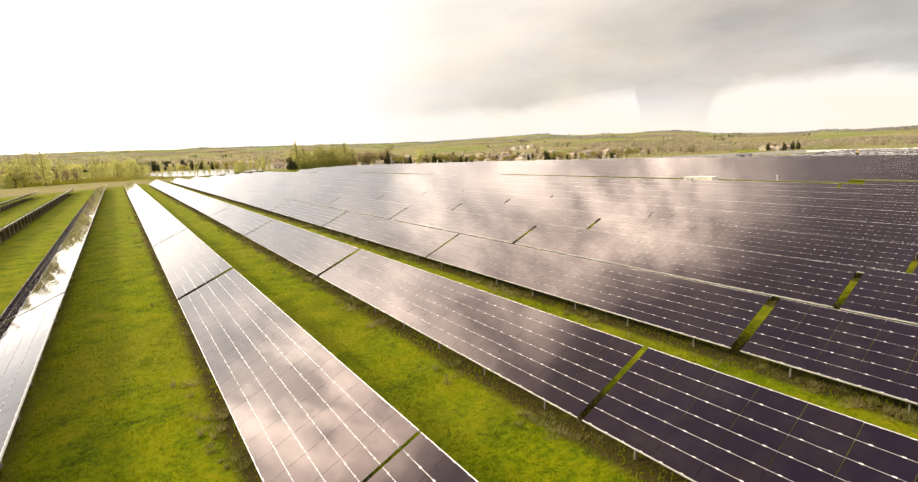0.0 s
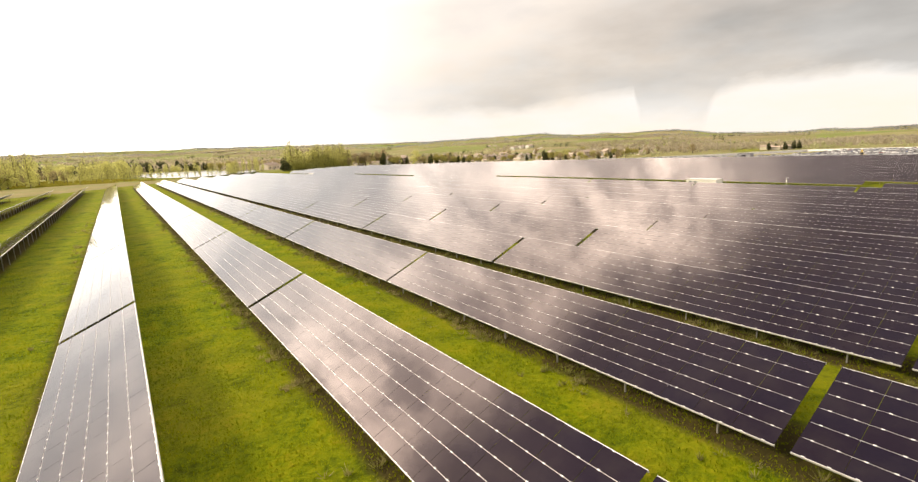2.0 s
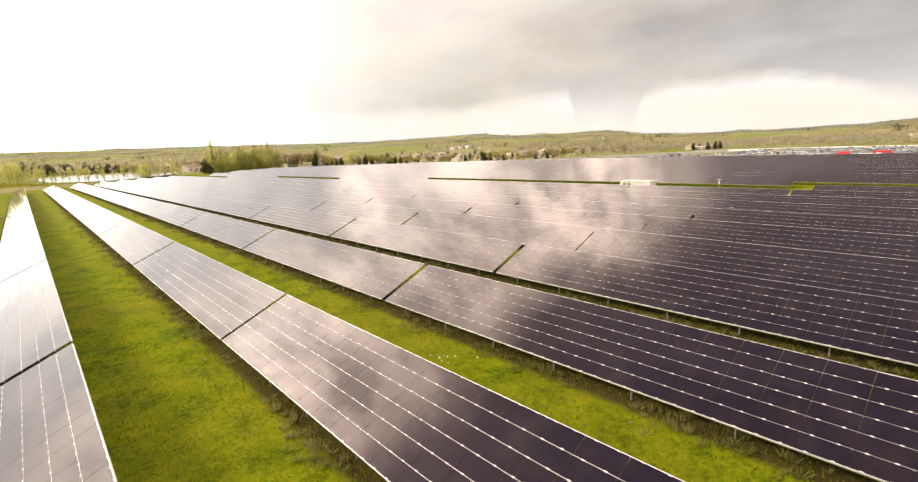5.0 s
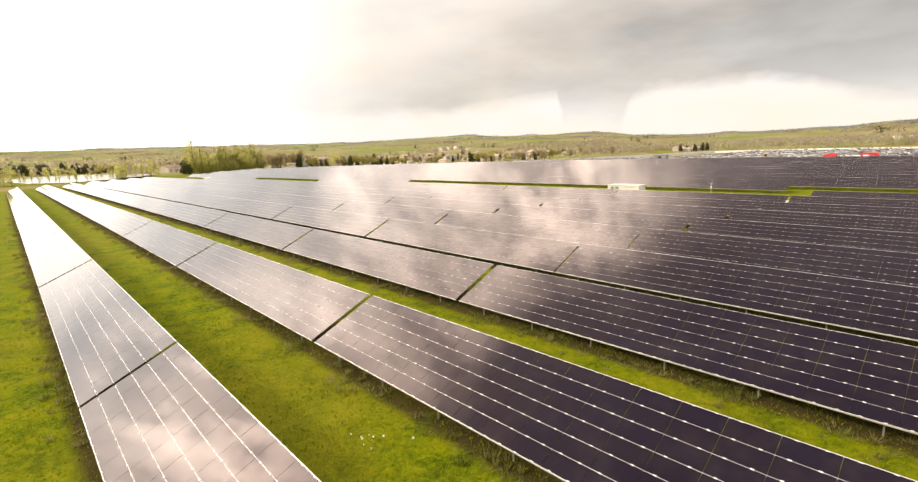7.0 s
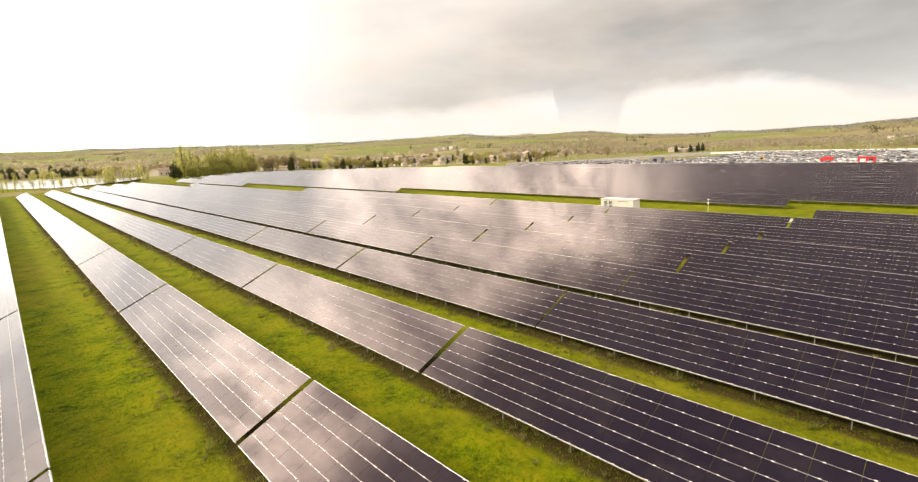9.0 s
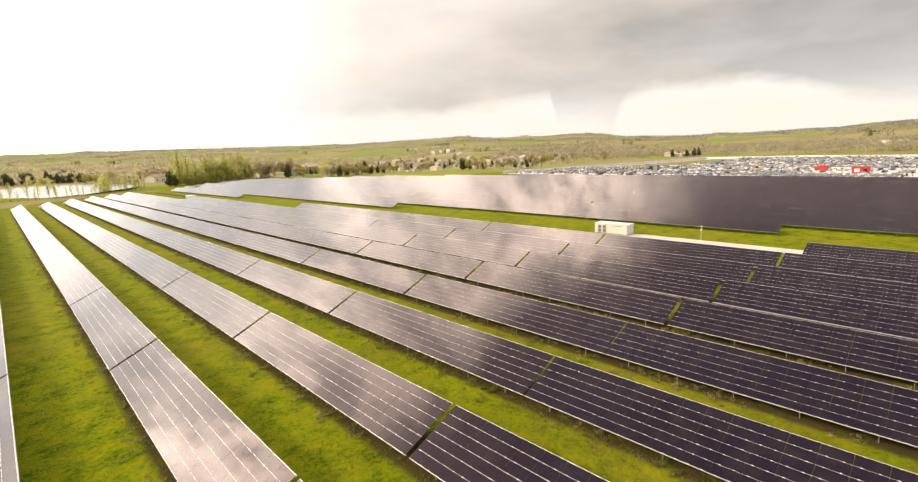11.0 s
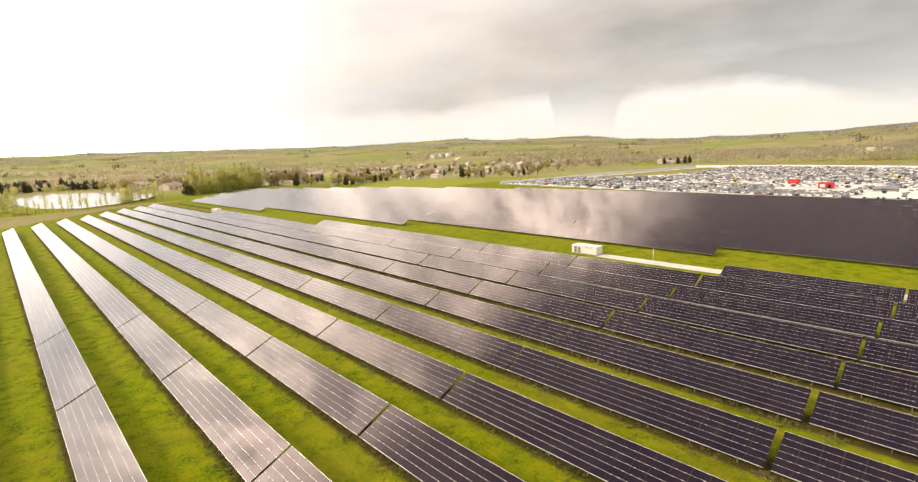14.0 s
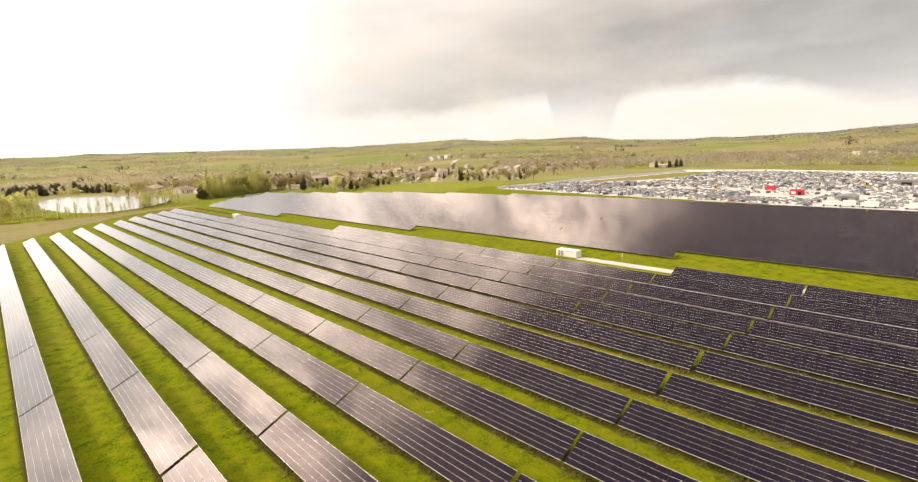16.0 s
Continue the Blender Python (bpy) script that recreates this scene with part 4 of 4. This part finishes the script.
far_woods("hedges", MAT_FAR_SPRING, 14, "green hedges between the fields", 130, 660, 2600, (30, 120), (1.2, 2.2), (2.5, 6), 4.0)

# ---- houses ----


def gable_roof(name, lx, ly, z, rise, mat):
    o = 0.35
    v = [(-o, -o, z), (lx + o, -o, z), (lx + o, ly + o, z), (-o, ly + o, z), (-o, ly / 2, z + rise), (lx + o, ly / 2, z + rise)]
    v += [(a, b, c + 0.18) for a, b, c in v]
    f = [(6, 7, 11, 10), (8, 9, 10, 11), (0, 4, 5, 1), (2, 5, 4, 3), (0, 1, 7, 6), (2, 3, 9, 8), (0, 6, 10, 4), (3, 4, 10, 9), (1, 5, 11, 7), (2, 8, 11, 5)]
    return mesh_from(name, v, f, mat)


def wall_mesh(lx, ly, h, rise, mat):
    v = [(0, 0, -0.5), (lx, 0, -0.5), (lx, ly, -0.5), (0, ly, -0.5), (0, 0, h), (lx, 0, h), (lx, ly, h), (0, ly, h), (0, ly / 2, h + rise), (lx, ly / 2, h + rise)]
    f = [(0, 1, 5, 4), (2, 3, 7, 6), (1, 2, 6, 9, 5), (3, 0, 4, 8, 7), (4, 5, 9, 8), (7, 8, 9, 6)]
    return mesh_from("wall", v, f, mat)


HOUSES = {}
HOUSE_LABEL = ("cream-rendered village house with a terracotta gable roof", "white-rendered house with a terracotta gable roof", "ochre stone farmhouse with a terracotta gable roof",
               "pale house with a low tiled roof on the hillside")


def house(x, y, turn, style, size=1.0):
    if math.hypot(x, y) < 640:
        x, y = settle(x, y)
    house_at(x, y, turn, style, size)


def house_at(x, y, turn, style, size=1.0):
    m = Matrix.Translation((x, y, land_height(x, y))) @ Matrix.Rotation(radians(turn), 4, "Z") @ Matrix.Scale(size, 4)
    if style in HOUSES:
        copy_thing(HOUSES[style], m)
        return
    lx, ly, h, rise = ((13, 8, 3.2, 1.9), (10, 8, 5.2, 1.8), (19, 8.5, 4.6, 2.0), (14, 9, 4.4, 1.9))[style]
    far = style == 3
    t = root("house", m, HOUSE_LABEL[style], "house", "village houses")
    put("wall", wall_mesh(lx, ly, h, rise, MAT_WALLS[style % 3]), t)
    top = put("roof", gable_roof("roof", lx, ly, h, rise, MAT_TILE), t, "terracotta tiled roof")
    put("chimney", box_mesh("chimney", (lx * 0.7, ly / 2 - 0.9, h + rise - 0.6), (lx * 0.7 + 0.7, ly / 2 - 0.2, h + rise + 1.1), MAT_WALLS[style % 3]), top)
    put("door", box_mesh("door", (lx * 0.45, -0.05, -0.1), (lx * 0.45 + 1.0, -0.004, 2.1), MAT_GREY), t)
    for floor in range(2 if h > 4 and not far else 1):
        for i in range(3 if lx < 15 else 5):
            wx = lx * (i + 0.5) / (3 if lx < 15 else 5) - 0.5
            if floor == 0 and abs(wx - lx * 0.45) < 1.0:
                wx += 1.5
            for side in (-0.03, ly + 0.004)[:1 if far else 2]:
                w = put("window", box_mesh("window", (wx, side, 0.9 + 2.5 * floor), (wx + 1.0, side + 0.026, 2.1 + 2.5 * floor), MAT_PANE), t)
                if far:
                    continue
                put("sill", box_mesh("sill", (wx - 0.1, side - 0.05, 0.8 + 2.5 * floor), (wx + 1.1, side + 0.076, 0.896 + 2.5 * floor), MAT_WHITE), w)
    HOUSES[style] = t


def build_village():
    rnd = random.Random(8)
    spots = [(212, 382, 20, 1), (222, 390, 70, 0), (243, 402, 15, 2), (262, 372, 40, 0), (285, 360, 5, 1), (300, 352, 60, 0), (318, 366, 20, 2), (338, 372, 75, 0),
             (360, 352, 10, 1), (372, 318, 35, 0), (388, 298, 15, 2), (405, 292, 60, 1), (420, 286, 20, 0), (352, 396, 45, 1), (290, 420, 30, 0), (255, 440, 10, 1),
             (330, 430, 60, 2), (395, 350, 25, 0), (440, 330, 15, 1), (120, 448, 35, 0), (138, 470, 80, 0), (158, 455, 15, 1), (105, 470, 55, 2), (176, 500, 25, 0), (215, 520, 40, 1),
             (232, 412, 30, 2), (250, 385, 80, 1), (272, 398, 10, 0), (295, 385, 50, 1), (310, 340, 25, 0), (325, 352, 5, 2), (345, 336, 70, 1), (366, 385, 15, 0), (380, 370, 40, 2),
             (400, 318, 80, 0), (412, 305, 20, 1), (432, 300, 50, 2), (452, 296, 10, 0), (470, 305, 35, 1), (128, 430, 15, 0), (148, 440, 70, 2), (168, 470, 30, 0), (190, 455, 5, 1), (204, 480, 60, 0)]
    for x, y, turn, style in spots:
        house(x + rnd.uniform(-3, 3), y + rnd.uniform(-3, 3), turn, style, rnd.uniform(1.0, 1.3))
    for _ in range(20):
        x, y = village_edge(rnd)
        house_at(x, y, rnd.uniform(0, 180), 3, rnd.uniform(0.75, 1.0))
    for _ in range(28):                       # looser houses up the valley side
        x, y = polar(rnd.uniform(24, 57), rnd.uniform(500, 900))
        if not (x < 690 and y < 300):
            house(x, y, rnd.uniform(0, 180), 3, rnd.uniform(1.05, 1.4))
    for az, r in ((41.2, 1495), (42.0, 1500), (42.9, 1490)):
        x, y = polar(az, r)
        house(x, y, 45 - az + rnd.uniform(-6, 6), 1, 2.0)
    hills = [(38.6, 1700, 1), (39.3, 1720, 0), (33.2, 900, 1), (32.6, 880, 0), (28.6, 640, 1), (36.5, 760, 2), (67.0, 760, 3), (66.3, 780, 3),
             (67.8, 770, 3), (62.9, 1250, 2), (57.2, 1850, 1), (57.9, 1880, 0), (22.3, 2300, 1), (46.7, 2500, 1), (78.2, 960, 0), (80.5, 1050, 1), (82.6, 1000, 0), (83.4, 1020, 1),
             (84.3, 1040, 2), (71.5, 1300, 0), (53.0, 1500, 1), (50.2, 1200, 0), (48.8, 1350, 2), (14.0, 1100, 0), (9.0, 1300, 1), (18.0, 950, 2), (25.0, 1200, 0), (30.5, 1500, 1)]
    for az, r, style in hills:
        x, y = polar(az, r)
        house(x, y, rnd.uniform(0, 180), 3 if r > 850 else style, rnd.uniform(0.95, 1.35))


build_village()

# ---- scrapyard ----


def yard_wall():
    t = tagged(new("boundary_wall"), "long white concrete wall round the scrapyard", "wall", kind="structure")
    line = [YARD[i] for i in (0, 1, 2, 3, 4, 5)]
    me = {}
    for (ax, ay), (bx, by) in zip(line, line[1:]):
        length = math.hypot(bx - ax, by - ay)
        n = max(1, round(length / 12))
        step = length / n
        a = math.atan2(by - ay, bx - ax)
        key = round(step, 2)
        if key not in me:
            me[key] = box_mesh("panel", (0.06, -0.09, 0), (step - 0.06, 0.09, 2.3), MAT_WHITE)
        for i in range(n):
            x, y = ax + math.cos(a) * i * step, ay + math.sin(a) * i * step
            m = Matrix.Translation((x, y, land_height(x, y))) @ Matrix.Rotation(a, 4, "Z")
            put("panel", me[key], t, "", m)


yard_wall()


def car_body(paint):
    bm = bmesh.new()
    side = [(-2.1, 0.28), (-2.15, 0.75), (-1.9, 0.92), (-0.9, 0.98), (0.9, 1.0), (1.9, 0.95), (2.12, 0.7), (2.1, 0.28)]
    rings = [[bm.verts.new((x, y, z)) for x, z in side] for y in (-0.82, 0.82)]
    for i in range(len(side)):
        j = (i + 1) % len(side)
        bm.faces.new((rings[0][i], rings[0][j], rings[1][j], rings[1][i]))
    bm.faces.new(rings[0][::-1])
    bm.faces.new(rings[1])
    me = bpy.data.meshes.new("body")
    bm.to_mesh(me)
    bm.free()
    me.materials.append(paint)
    return me


def car_cabin():
    v = [(-1.75, -0.74, 0.95), (0.95, -0.74, 0.99), (0.95, 0.74, 0.99), (-1.75, 0.74, 0.95), (-1.25, -0.6, 1.42), (0.3, -0.6, 1.44), (0.3, 0.6, 1.44), (-1.25, 0.6, 1.42)]
    f = [(4, 5, 6, 7), (0, 1, 5, 4), (1, 2, 6, 5), (2, 3, 7, 6), (3, 0, 4, 7)]
    return mesh_from("cabin", v, f, MAT_GLASSY)


def car_wheel():
    v, f = [], []
    add_tube(v, f, (0, -0.1, 0), (0, 0.1, 0), 0.31, 0.31, 10)
    f.append(tuple(range(9, -1, -1)))
    return mesh_from("wheel", v, f, MAT_TYRE)


COLOUR_NAMES = ("white", "silver", "grey", "black", "blue", "red")


def yard_places(rnd):
    """Rows of wrecks in blocks, with open lanes between them."""
    out = []
    y = -125.0
    while y < 230:
        x = 262.0
        while x < 600:
            lane = 346 < x < 372 and -5 < y < 140 or 326 < x < 333 or 408 < x < 416 or 446 < x < 458 and 50 < y < 150 or 492 < x < 498 or (-16 < y < 0 and x < 345) or (146 < y and x > 400) or (296 < x < 340 and 4 < y < 38)
            if inside(YARD, x + 5, y) and inside(YARD, x - 5, y) and inside(YARD, x, y + 5) and not lane and rnd.random() > 0.30:
                out.append((x + rnd.uniform(-0.5, 0.5), y + rnd.uniform(-0.4, 0.4)))
            x += 5.1
        y += 2.5
    return out


def build_yard():
    rnd = random.Random(21)
    places = yard_places(rnd)
    near = [p for p in places if p[0] < 288 and -30 < p[1] < 130][:150]
    rest = [p for p in places if p not in set(near)]
    cabin, wheel = car_cabin(), car_wheel()
    bodies = [car_body(p) for p in MAT_CAR]
    for x, y in near:
        c = rnd.choices(range(6), (5, 5, 3, 2, 1.5, 1))[0]
        m = Matrix.Translation((x, y, land_height(x, y) + 0.15)) @ Matrix.Rotation(radians(rnd.choice((0, 180)) + rnd.uniform(-9, 9)), 4, "Z")
        t = root("scrap_car", m, COLOUR_NAMES[c] + " wrecked car parked in a scrapyard row", "car", "cars in the scrapyard")
        put("body", bodies[c], t)
        put("cabin", cabin, t)
        for dx in (-1.3, 1.35):
            for dy in (-0.78, 0.78):
                put("wheel", wheel, t, "", Matrix.Translation((dx, dy, 0.31)))
    paints = rnd.choices(range(6), (5.4, 4.0, 3.0, 2.2, 0.7, 0.35), k=len(rest))
    for c, paint in enumerate(MAT_CAR):
        v, f = [], []
        tops = []
        for (x, y), own in zip(rest, paints):
            if own != c:
                continue
            a, up = rnd.uniform(-0.2, 0.2), rnd.choice((0.15, 0.15, 0.15, 0.15, 0.9))
            z = land_height(x, y) + up
            ca, sa = math.cos(a), math.sin(a)

            def placed(p, x=x, y=y, z=z, ca=ca, sa=sa):
                return (x + p[0] * ca - p[1] * sa, y + p[0] * sa + p[1] * ca, z + p[2])
            add_box(v, f, (-2.1, -0.82, 0.0 if up < 1 else 0.1), (2.1, 0.82, 0.95), placed, bottom=False)
            base = len(v)
            for p in ((-1.7, -0.74, 0.95), (0.9, -0.74, 0.95), (0.9, 0.74, 0.95), (-1.7, 0.74, 0.95), (-1.2, -0.6, 1.42), (0.3, -0.6, 1.42), (0.3, 0.6, 1.42), (-1.2, 0.6, 1.42)):
                v.append(placed(p))
            f.append((base + 4, base + 5, base + 6, base + 7))
            tops += [len(f) + i for i in range(4)]
            f += [(base, base + 1, base + 5, base + 4), (base + 1, base + 2, base + 6, base + 5), (base + 2, base + 3, base + 7, base + 6), (base + 3, base, base + 4, base + 7)]
        me = mesh_from("stacked_cars", v, f, paint, MAT_GLASSY)
        for i in tops:
            me.polygons[i].material_index = 1
        tagged(new("stacked_cars", me), COLOUR_NAMES[c] + " scrap cars stored in long rows", "cars", kind="stuff")


build_yard()


def red_workshop(m):
    t = root("red_workshop", m, "red clad workshop with a white panel and a dark gate", "workshop")
    put("body", bevelled_box("body", (0, 0, 0), (4.2, 6.6, 3.0), MAT_RED, 0.08), t)
    put("roof", bevelled_box("roof", (-0.15, -0.15, 3.0), (4.35, 6.75, 3.15), MAT_RED, 0.05), t)
    put("gate", box_mesh("gate", (-0.06, 0.8, 0), (-0.004, 2.4, 2.2), MAT_TYRE), t)
    put("panel", box_mesh("panel", (-0.08, 3.6, 0.7), (-0.004, 5.7, 2.3), MAT_WHITE), t, "plain white panel")


def shed(m, lx, ly, h, mat, label, name="storage_shed"):
    t = root(name, m, label, "shed")
    put("wall", box_mesh("wall", (0, 0, 0), (lx, ly, h), MAT_SHEET), t)
    put("roof", gable_roof("roof", lx, ly, h + 0.004, 0.5, mat), t)
    put("door", box_mesh("door", (-0.05, ly * 0.35, 0), (-0.004, ly * 0.65, h * 0.8), MAT_TYRE), t)


def van(m, mat, label):
    """A boxy goods vehicle: body, cab, glass and wheels."""
    t = root("van", m, label, "van", "vans in the scrapyard")
    put("body", bevelled_box("body", (-3.2, -1.1, 0.5), (1.4, 1.1, 2.9), mat, 0.08), t)
    put("cab", bevelled_box("cab", (1.42, -1.05, 0.5), (3.0, 1.05, 2.2), mat, 0.15), t)
    put("windscreen", box_mesh("windscreen", (2.4, -0.9, 1.4), (3.02, 0.9, 2.0), MAT_PANE), t)
    v, f = [], []
    add_tube(v, f, (0, -0.12, 0), (0, 0.12, 0), 0.42, 0.42, 10)
    f.append(tuple(range(9, -1, -1)))
    me = mesh_from("wheel", v, f, MAT_TYRE)
    for dx in (-2.2, 2.1):
        for dy in (-1.0, 1.0):
            put("wheel", me, t, "", Matrix.Translation((dx, dy, 0.42)))


def digger(m):
    t = root("excavator", m, "yellow excavator with a raised arm in the scrapyard", "excavator")
    for y in (-1.2, 1.2):
        put("crawler", bevelled_box("crawler", (-2, y - 0.3, 0), (2, y + 0.3, 0.9), MAT_TYRE, 0.25), t)
    body = put("body", bevelled_box("body", (-2.2, -1.3, 0.95), (1.4, 1.3, 2.2), MAT_YELLOW, 0.15), t)
    put("cab", bevelled_box("cab", (0, 0.1, 2.21), (1.4, 1.25, 3.4), MAT_PANE, 0.1), body)
    v, f = [], []
    add_tube(v, f, (1.2, -0.4, 1.8), (4.2, -0.4, 4.8), 0.35, 0.28, 6)
    add_tube(v, f, (4.2, -0.4, 4.8), (6.4, -0.4, 2.2), 0.26, 0.2, 6)
    put("arm", mesh_from("arm", v, f, MAT_YELLOW), t)


def on_yard(x, y, turn=0.0):
    return Matrix.Translation((x, y, land_height(x, y) + 0.13)) @ Matrix.Rotation(turn, 4, "Z")


red_workshop(on_yard(329, 14.5))
van(on_yard(366, 40, 1.4), MAT_RED, "red box van among the scrap cars")
shed(on_yard(372, 138), 5, 9, 3.6, MAT_SHEET, "dark grey sheet-metal shed in the scrapyard")
shed(on_yard(430, -32), 7, 18, 3.2, MAT_SHEET, "long grey sheet-metal shed with a dark door")
shed(on_yard(297, -13), 14, 8, 1.9, MAT_SHEET, "low grey shed at the yard front")
for x, y, a in ((265, -8, 0.2), (266, -14, 0.1), (265, -22, 0.0), (265.5, -36, 0.15), (352, -22, 1.2), (345, -34, 1.5)):
    van(on_yard(x, y, 1.57 + a), MAT_CAR[0], "white box van parked along the yard front")
digger(on_yard(405, -6, 2.0))
digger(on_yard(345, 66, 0.6))


def lamp_mast(x, y, h):
    t = root("lighting_mast", Matrix.Translation((x, y, land_height(x, y))), "tall pale lighting mast with a crosspiece", "mast")
    v, f = [], []
    add_tube(v, f, (0, 0, -0.2), (0, 0, h), 0.22, 0.12, 8)
    put("pole", mesh_from("pole", v, f, MAT_CONCRETE), t)
    put("crosspiece", box_mesh("crosspiece", (-0.12, -1.4, h), (0.12, 1.4, h + 0.3), MAT_CONCRETE), t)


lamp_mast(*polar(62.6, 640), 16)
lamp_mast(470, -10, 13)
lamp_mast(440, 30, 11)

# ---- grass and weeds between the rows ----


def grass_blades():
    rnd = random.Random(3)
    v, f = [], []
    while len(f) < 170000:
        x, y = rnd.uniform(-12, 50), -46 + 80 * rnd.random() ** 1.3
        if rnd.random() > min(1.15 - math.hypot(x - 10, y + 24) / 55, (x + 12) / 8, (50 - x) / 8, (y + 46) / 8, (34 - y) / 20):
            continue
        k = noise.noise(Vector((x * 0.5, y * 0.5, 2)))
        h = rnd.uniform(0.04, 0.11) * (1.1 + k)
        a, w = rnd.uniform(0, 6.28), rnd.uniform(0.014, 0.034)
        dx, dy = math.cos(a) * w, math.sin(a) * w
        lx, ly = rnd.uniform(-0.07, 0.07), rnd.uniform(-0.07, 0.07)
        base = len(v)
        z = land_height(x, y)
        v += [(x - dx, y - dy, z), (x + dx, y + dy, z), (x + lx, y + ly, z + h)]
        f.append((base, base + 1, base + 2))
    tagged(new("grass", mesh_from("grass", v, f, MAT_BLADE)), "short bright green spring grass between the rows", "grass", kind="stuff")


def weeds():
    """Taller dry tufts along the low edges, where the mower does not reach."""
    rnd = random.Random(9)
    v, f = [], []
    while len(f) < 140000:
        k = rnd.randrange(0, 9)
        cy = -45 + 150 * rnd.random() ** 1.6
        cx = k * PITCH + rnd.gauss(-0.25, 0.55)
        k2 = noise.noise(Vector((cx * 0.3, cy * 0.35, 5 + k)))
        if k2 < -0.05 or k == 0 and k2 < 0.2:
            continue
        z = land_height(cx, cy)
        tall, reach = rnd.uniform(0.12, 0.42) * (0.7 + k2), rnd.uniform(0.10, 0.32)
        for _ in range(rnd.randrange(14, 40)):
            b, e = rnd.uniform(0, 6.28), rnd.random() ** 0.7 * reach
            x, y = cx + math.cos(b) * e * 0.6, cy + math.sin(b) * e * 0.6
            a, w = rnd.uniform(0, 6.28), rnd.uniform(0.008, 0.02)
            dx, dy = math.cos(a) * w, math.sin(a) * w
            base = len(v)
            v += [(x - dx, y - dy, z), (x + dx, y + dy, z), (x + math.cos(b) * e + rnd.uniform(-0.05, 0.05), y + math.sin(b) * e + rnd.uniform(-0.05, 0.05), z + tall * rnd.uniform(0.5, 1))]
            f.append((base, base + 1, base + 2))
    tagged(new("weeds", mesh_from("weeds", v, f, MAT_STRAW)), "dry straw-coloured weeds along the low edges of the tables", "weeds", kind="stuff")


def reeds():
    """Tall yellow grass on the bank between the track and the pond."""
    rnd = random.Random(19)
    v, f = [], []
    while len(f) < 26000:
        x, y = rnd.uniform(-60, 45), rnd.uniform(316, 470)
        if y < 318 + max(0, -x) * 0.5 or y > 335 + (20 - x) * 4 or noise.noise(Vector((x * 0.06, y * 0.04, 3))) < -0.12:
            continue
        h, a, w = rnd.uniform(0.4, 1.3), rnd.uniform(0, 6.28), rnd.uniform(0.08, 0.2)
        z = land_height(x, y)
        dx, dy = math.cos(a) * w, math.sin(a) * w
        base = len(v)
        v += [(x - dx, y - dy, z), (x + dx, y + dy, z), (x + rnd.uniform(-0.4, 0.4), y + rnd.uniform(-0.4, 0.4), z + h)]
        f.append((base, base + 1, base + 2))
    tagged(new("reeds", mesh_from("reeds", v, f, MAT_REED)), "tall yellow-green reeds and grass on the pond bank", "reeds", kind="stuff")


def white_flowers():
    rnd = random.Random(23)
    v, f = [], []
    for _ in range(9):
        x, y, s = FLOWERS[0] + rnd.gauss(0, 0.5), FLOWERS[1] + rnd.gauss(0, 0.9), rnd.uniform(0.02, 0.055)
        for i in range(3):
            b = rnd.uniform(0, 6.28)
            base = len(v)
            v += [(x + s * math.cos(b + q * 1.57), y + s * math.sin(b + q * 1.57), 0.10 + 0.02 * i + 0.02 * (q % 2)) for q in range(4)]
            f.append((base, base + 1, base + 2, base + 3))
    tagged(new("white_flowers", mesh_from("white_flowers", v, f, MAT_FLOWER)), "small white wild flowers in the grass", "flowers", kind="stuff")


FLOWERS = (25.1, -8.9)
grass_blades()
weeds()
reeds()
white_flowers()
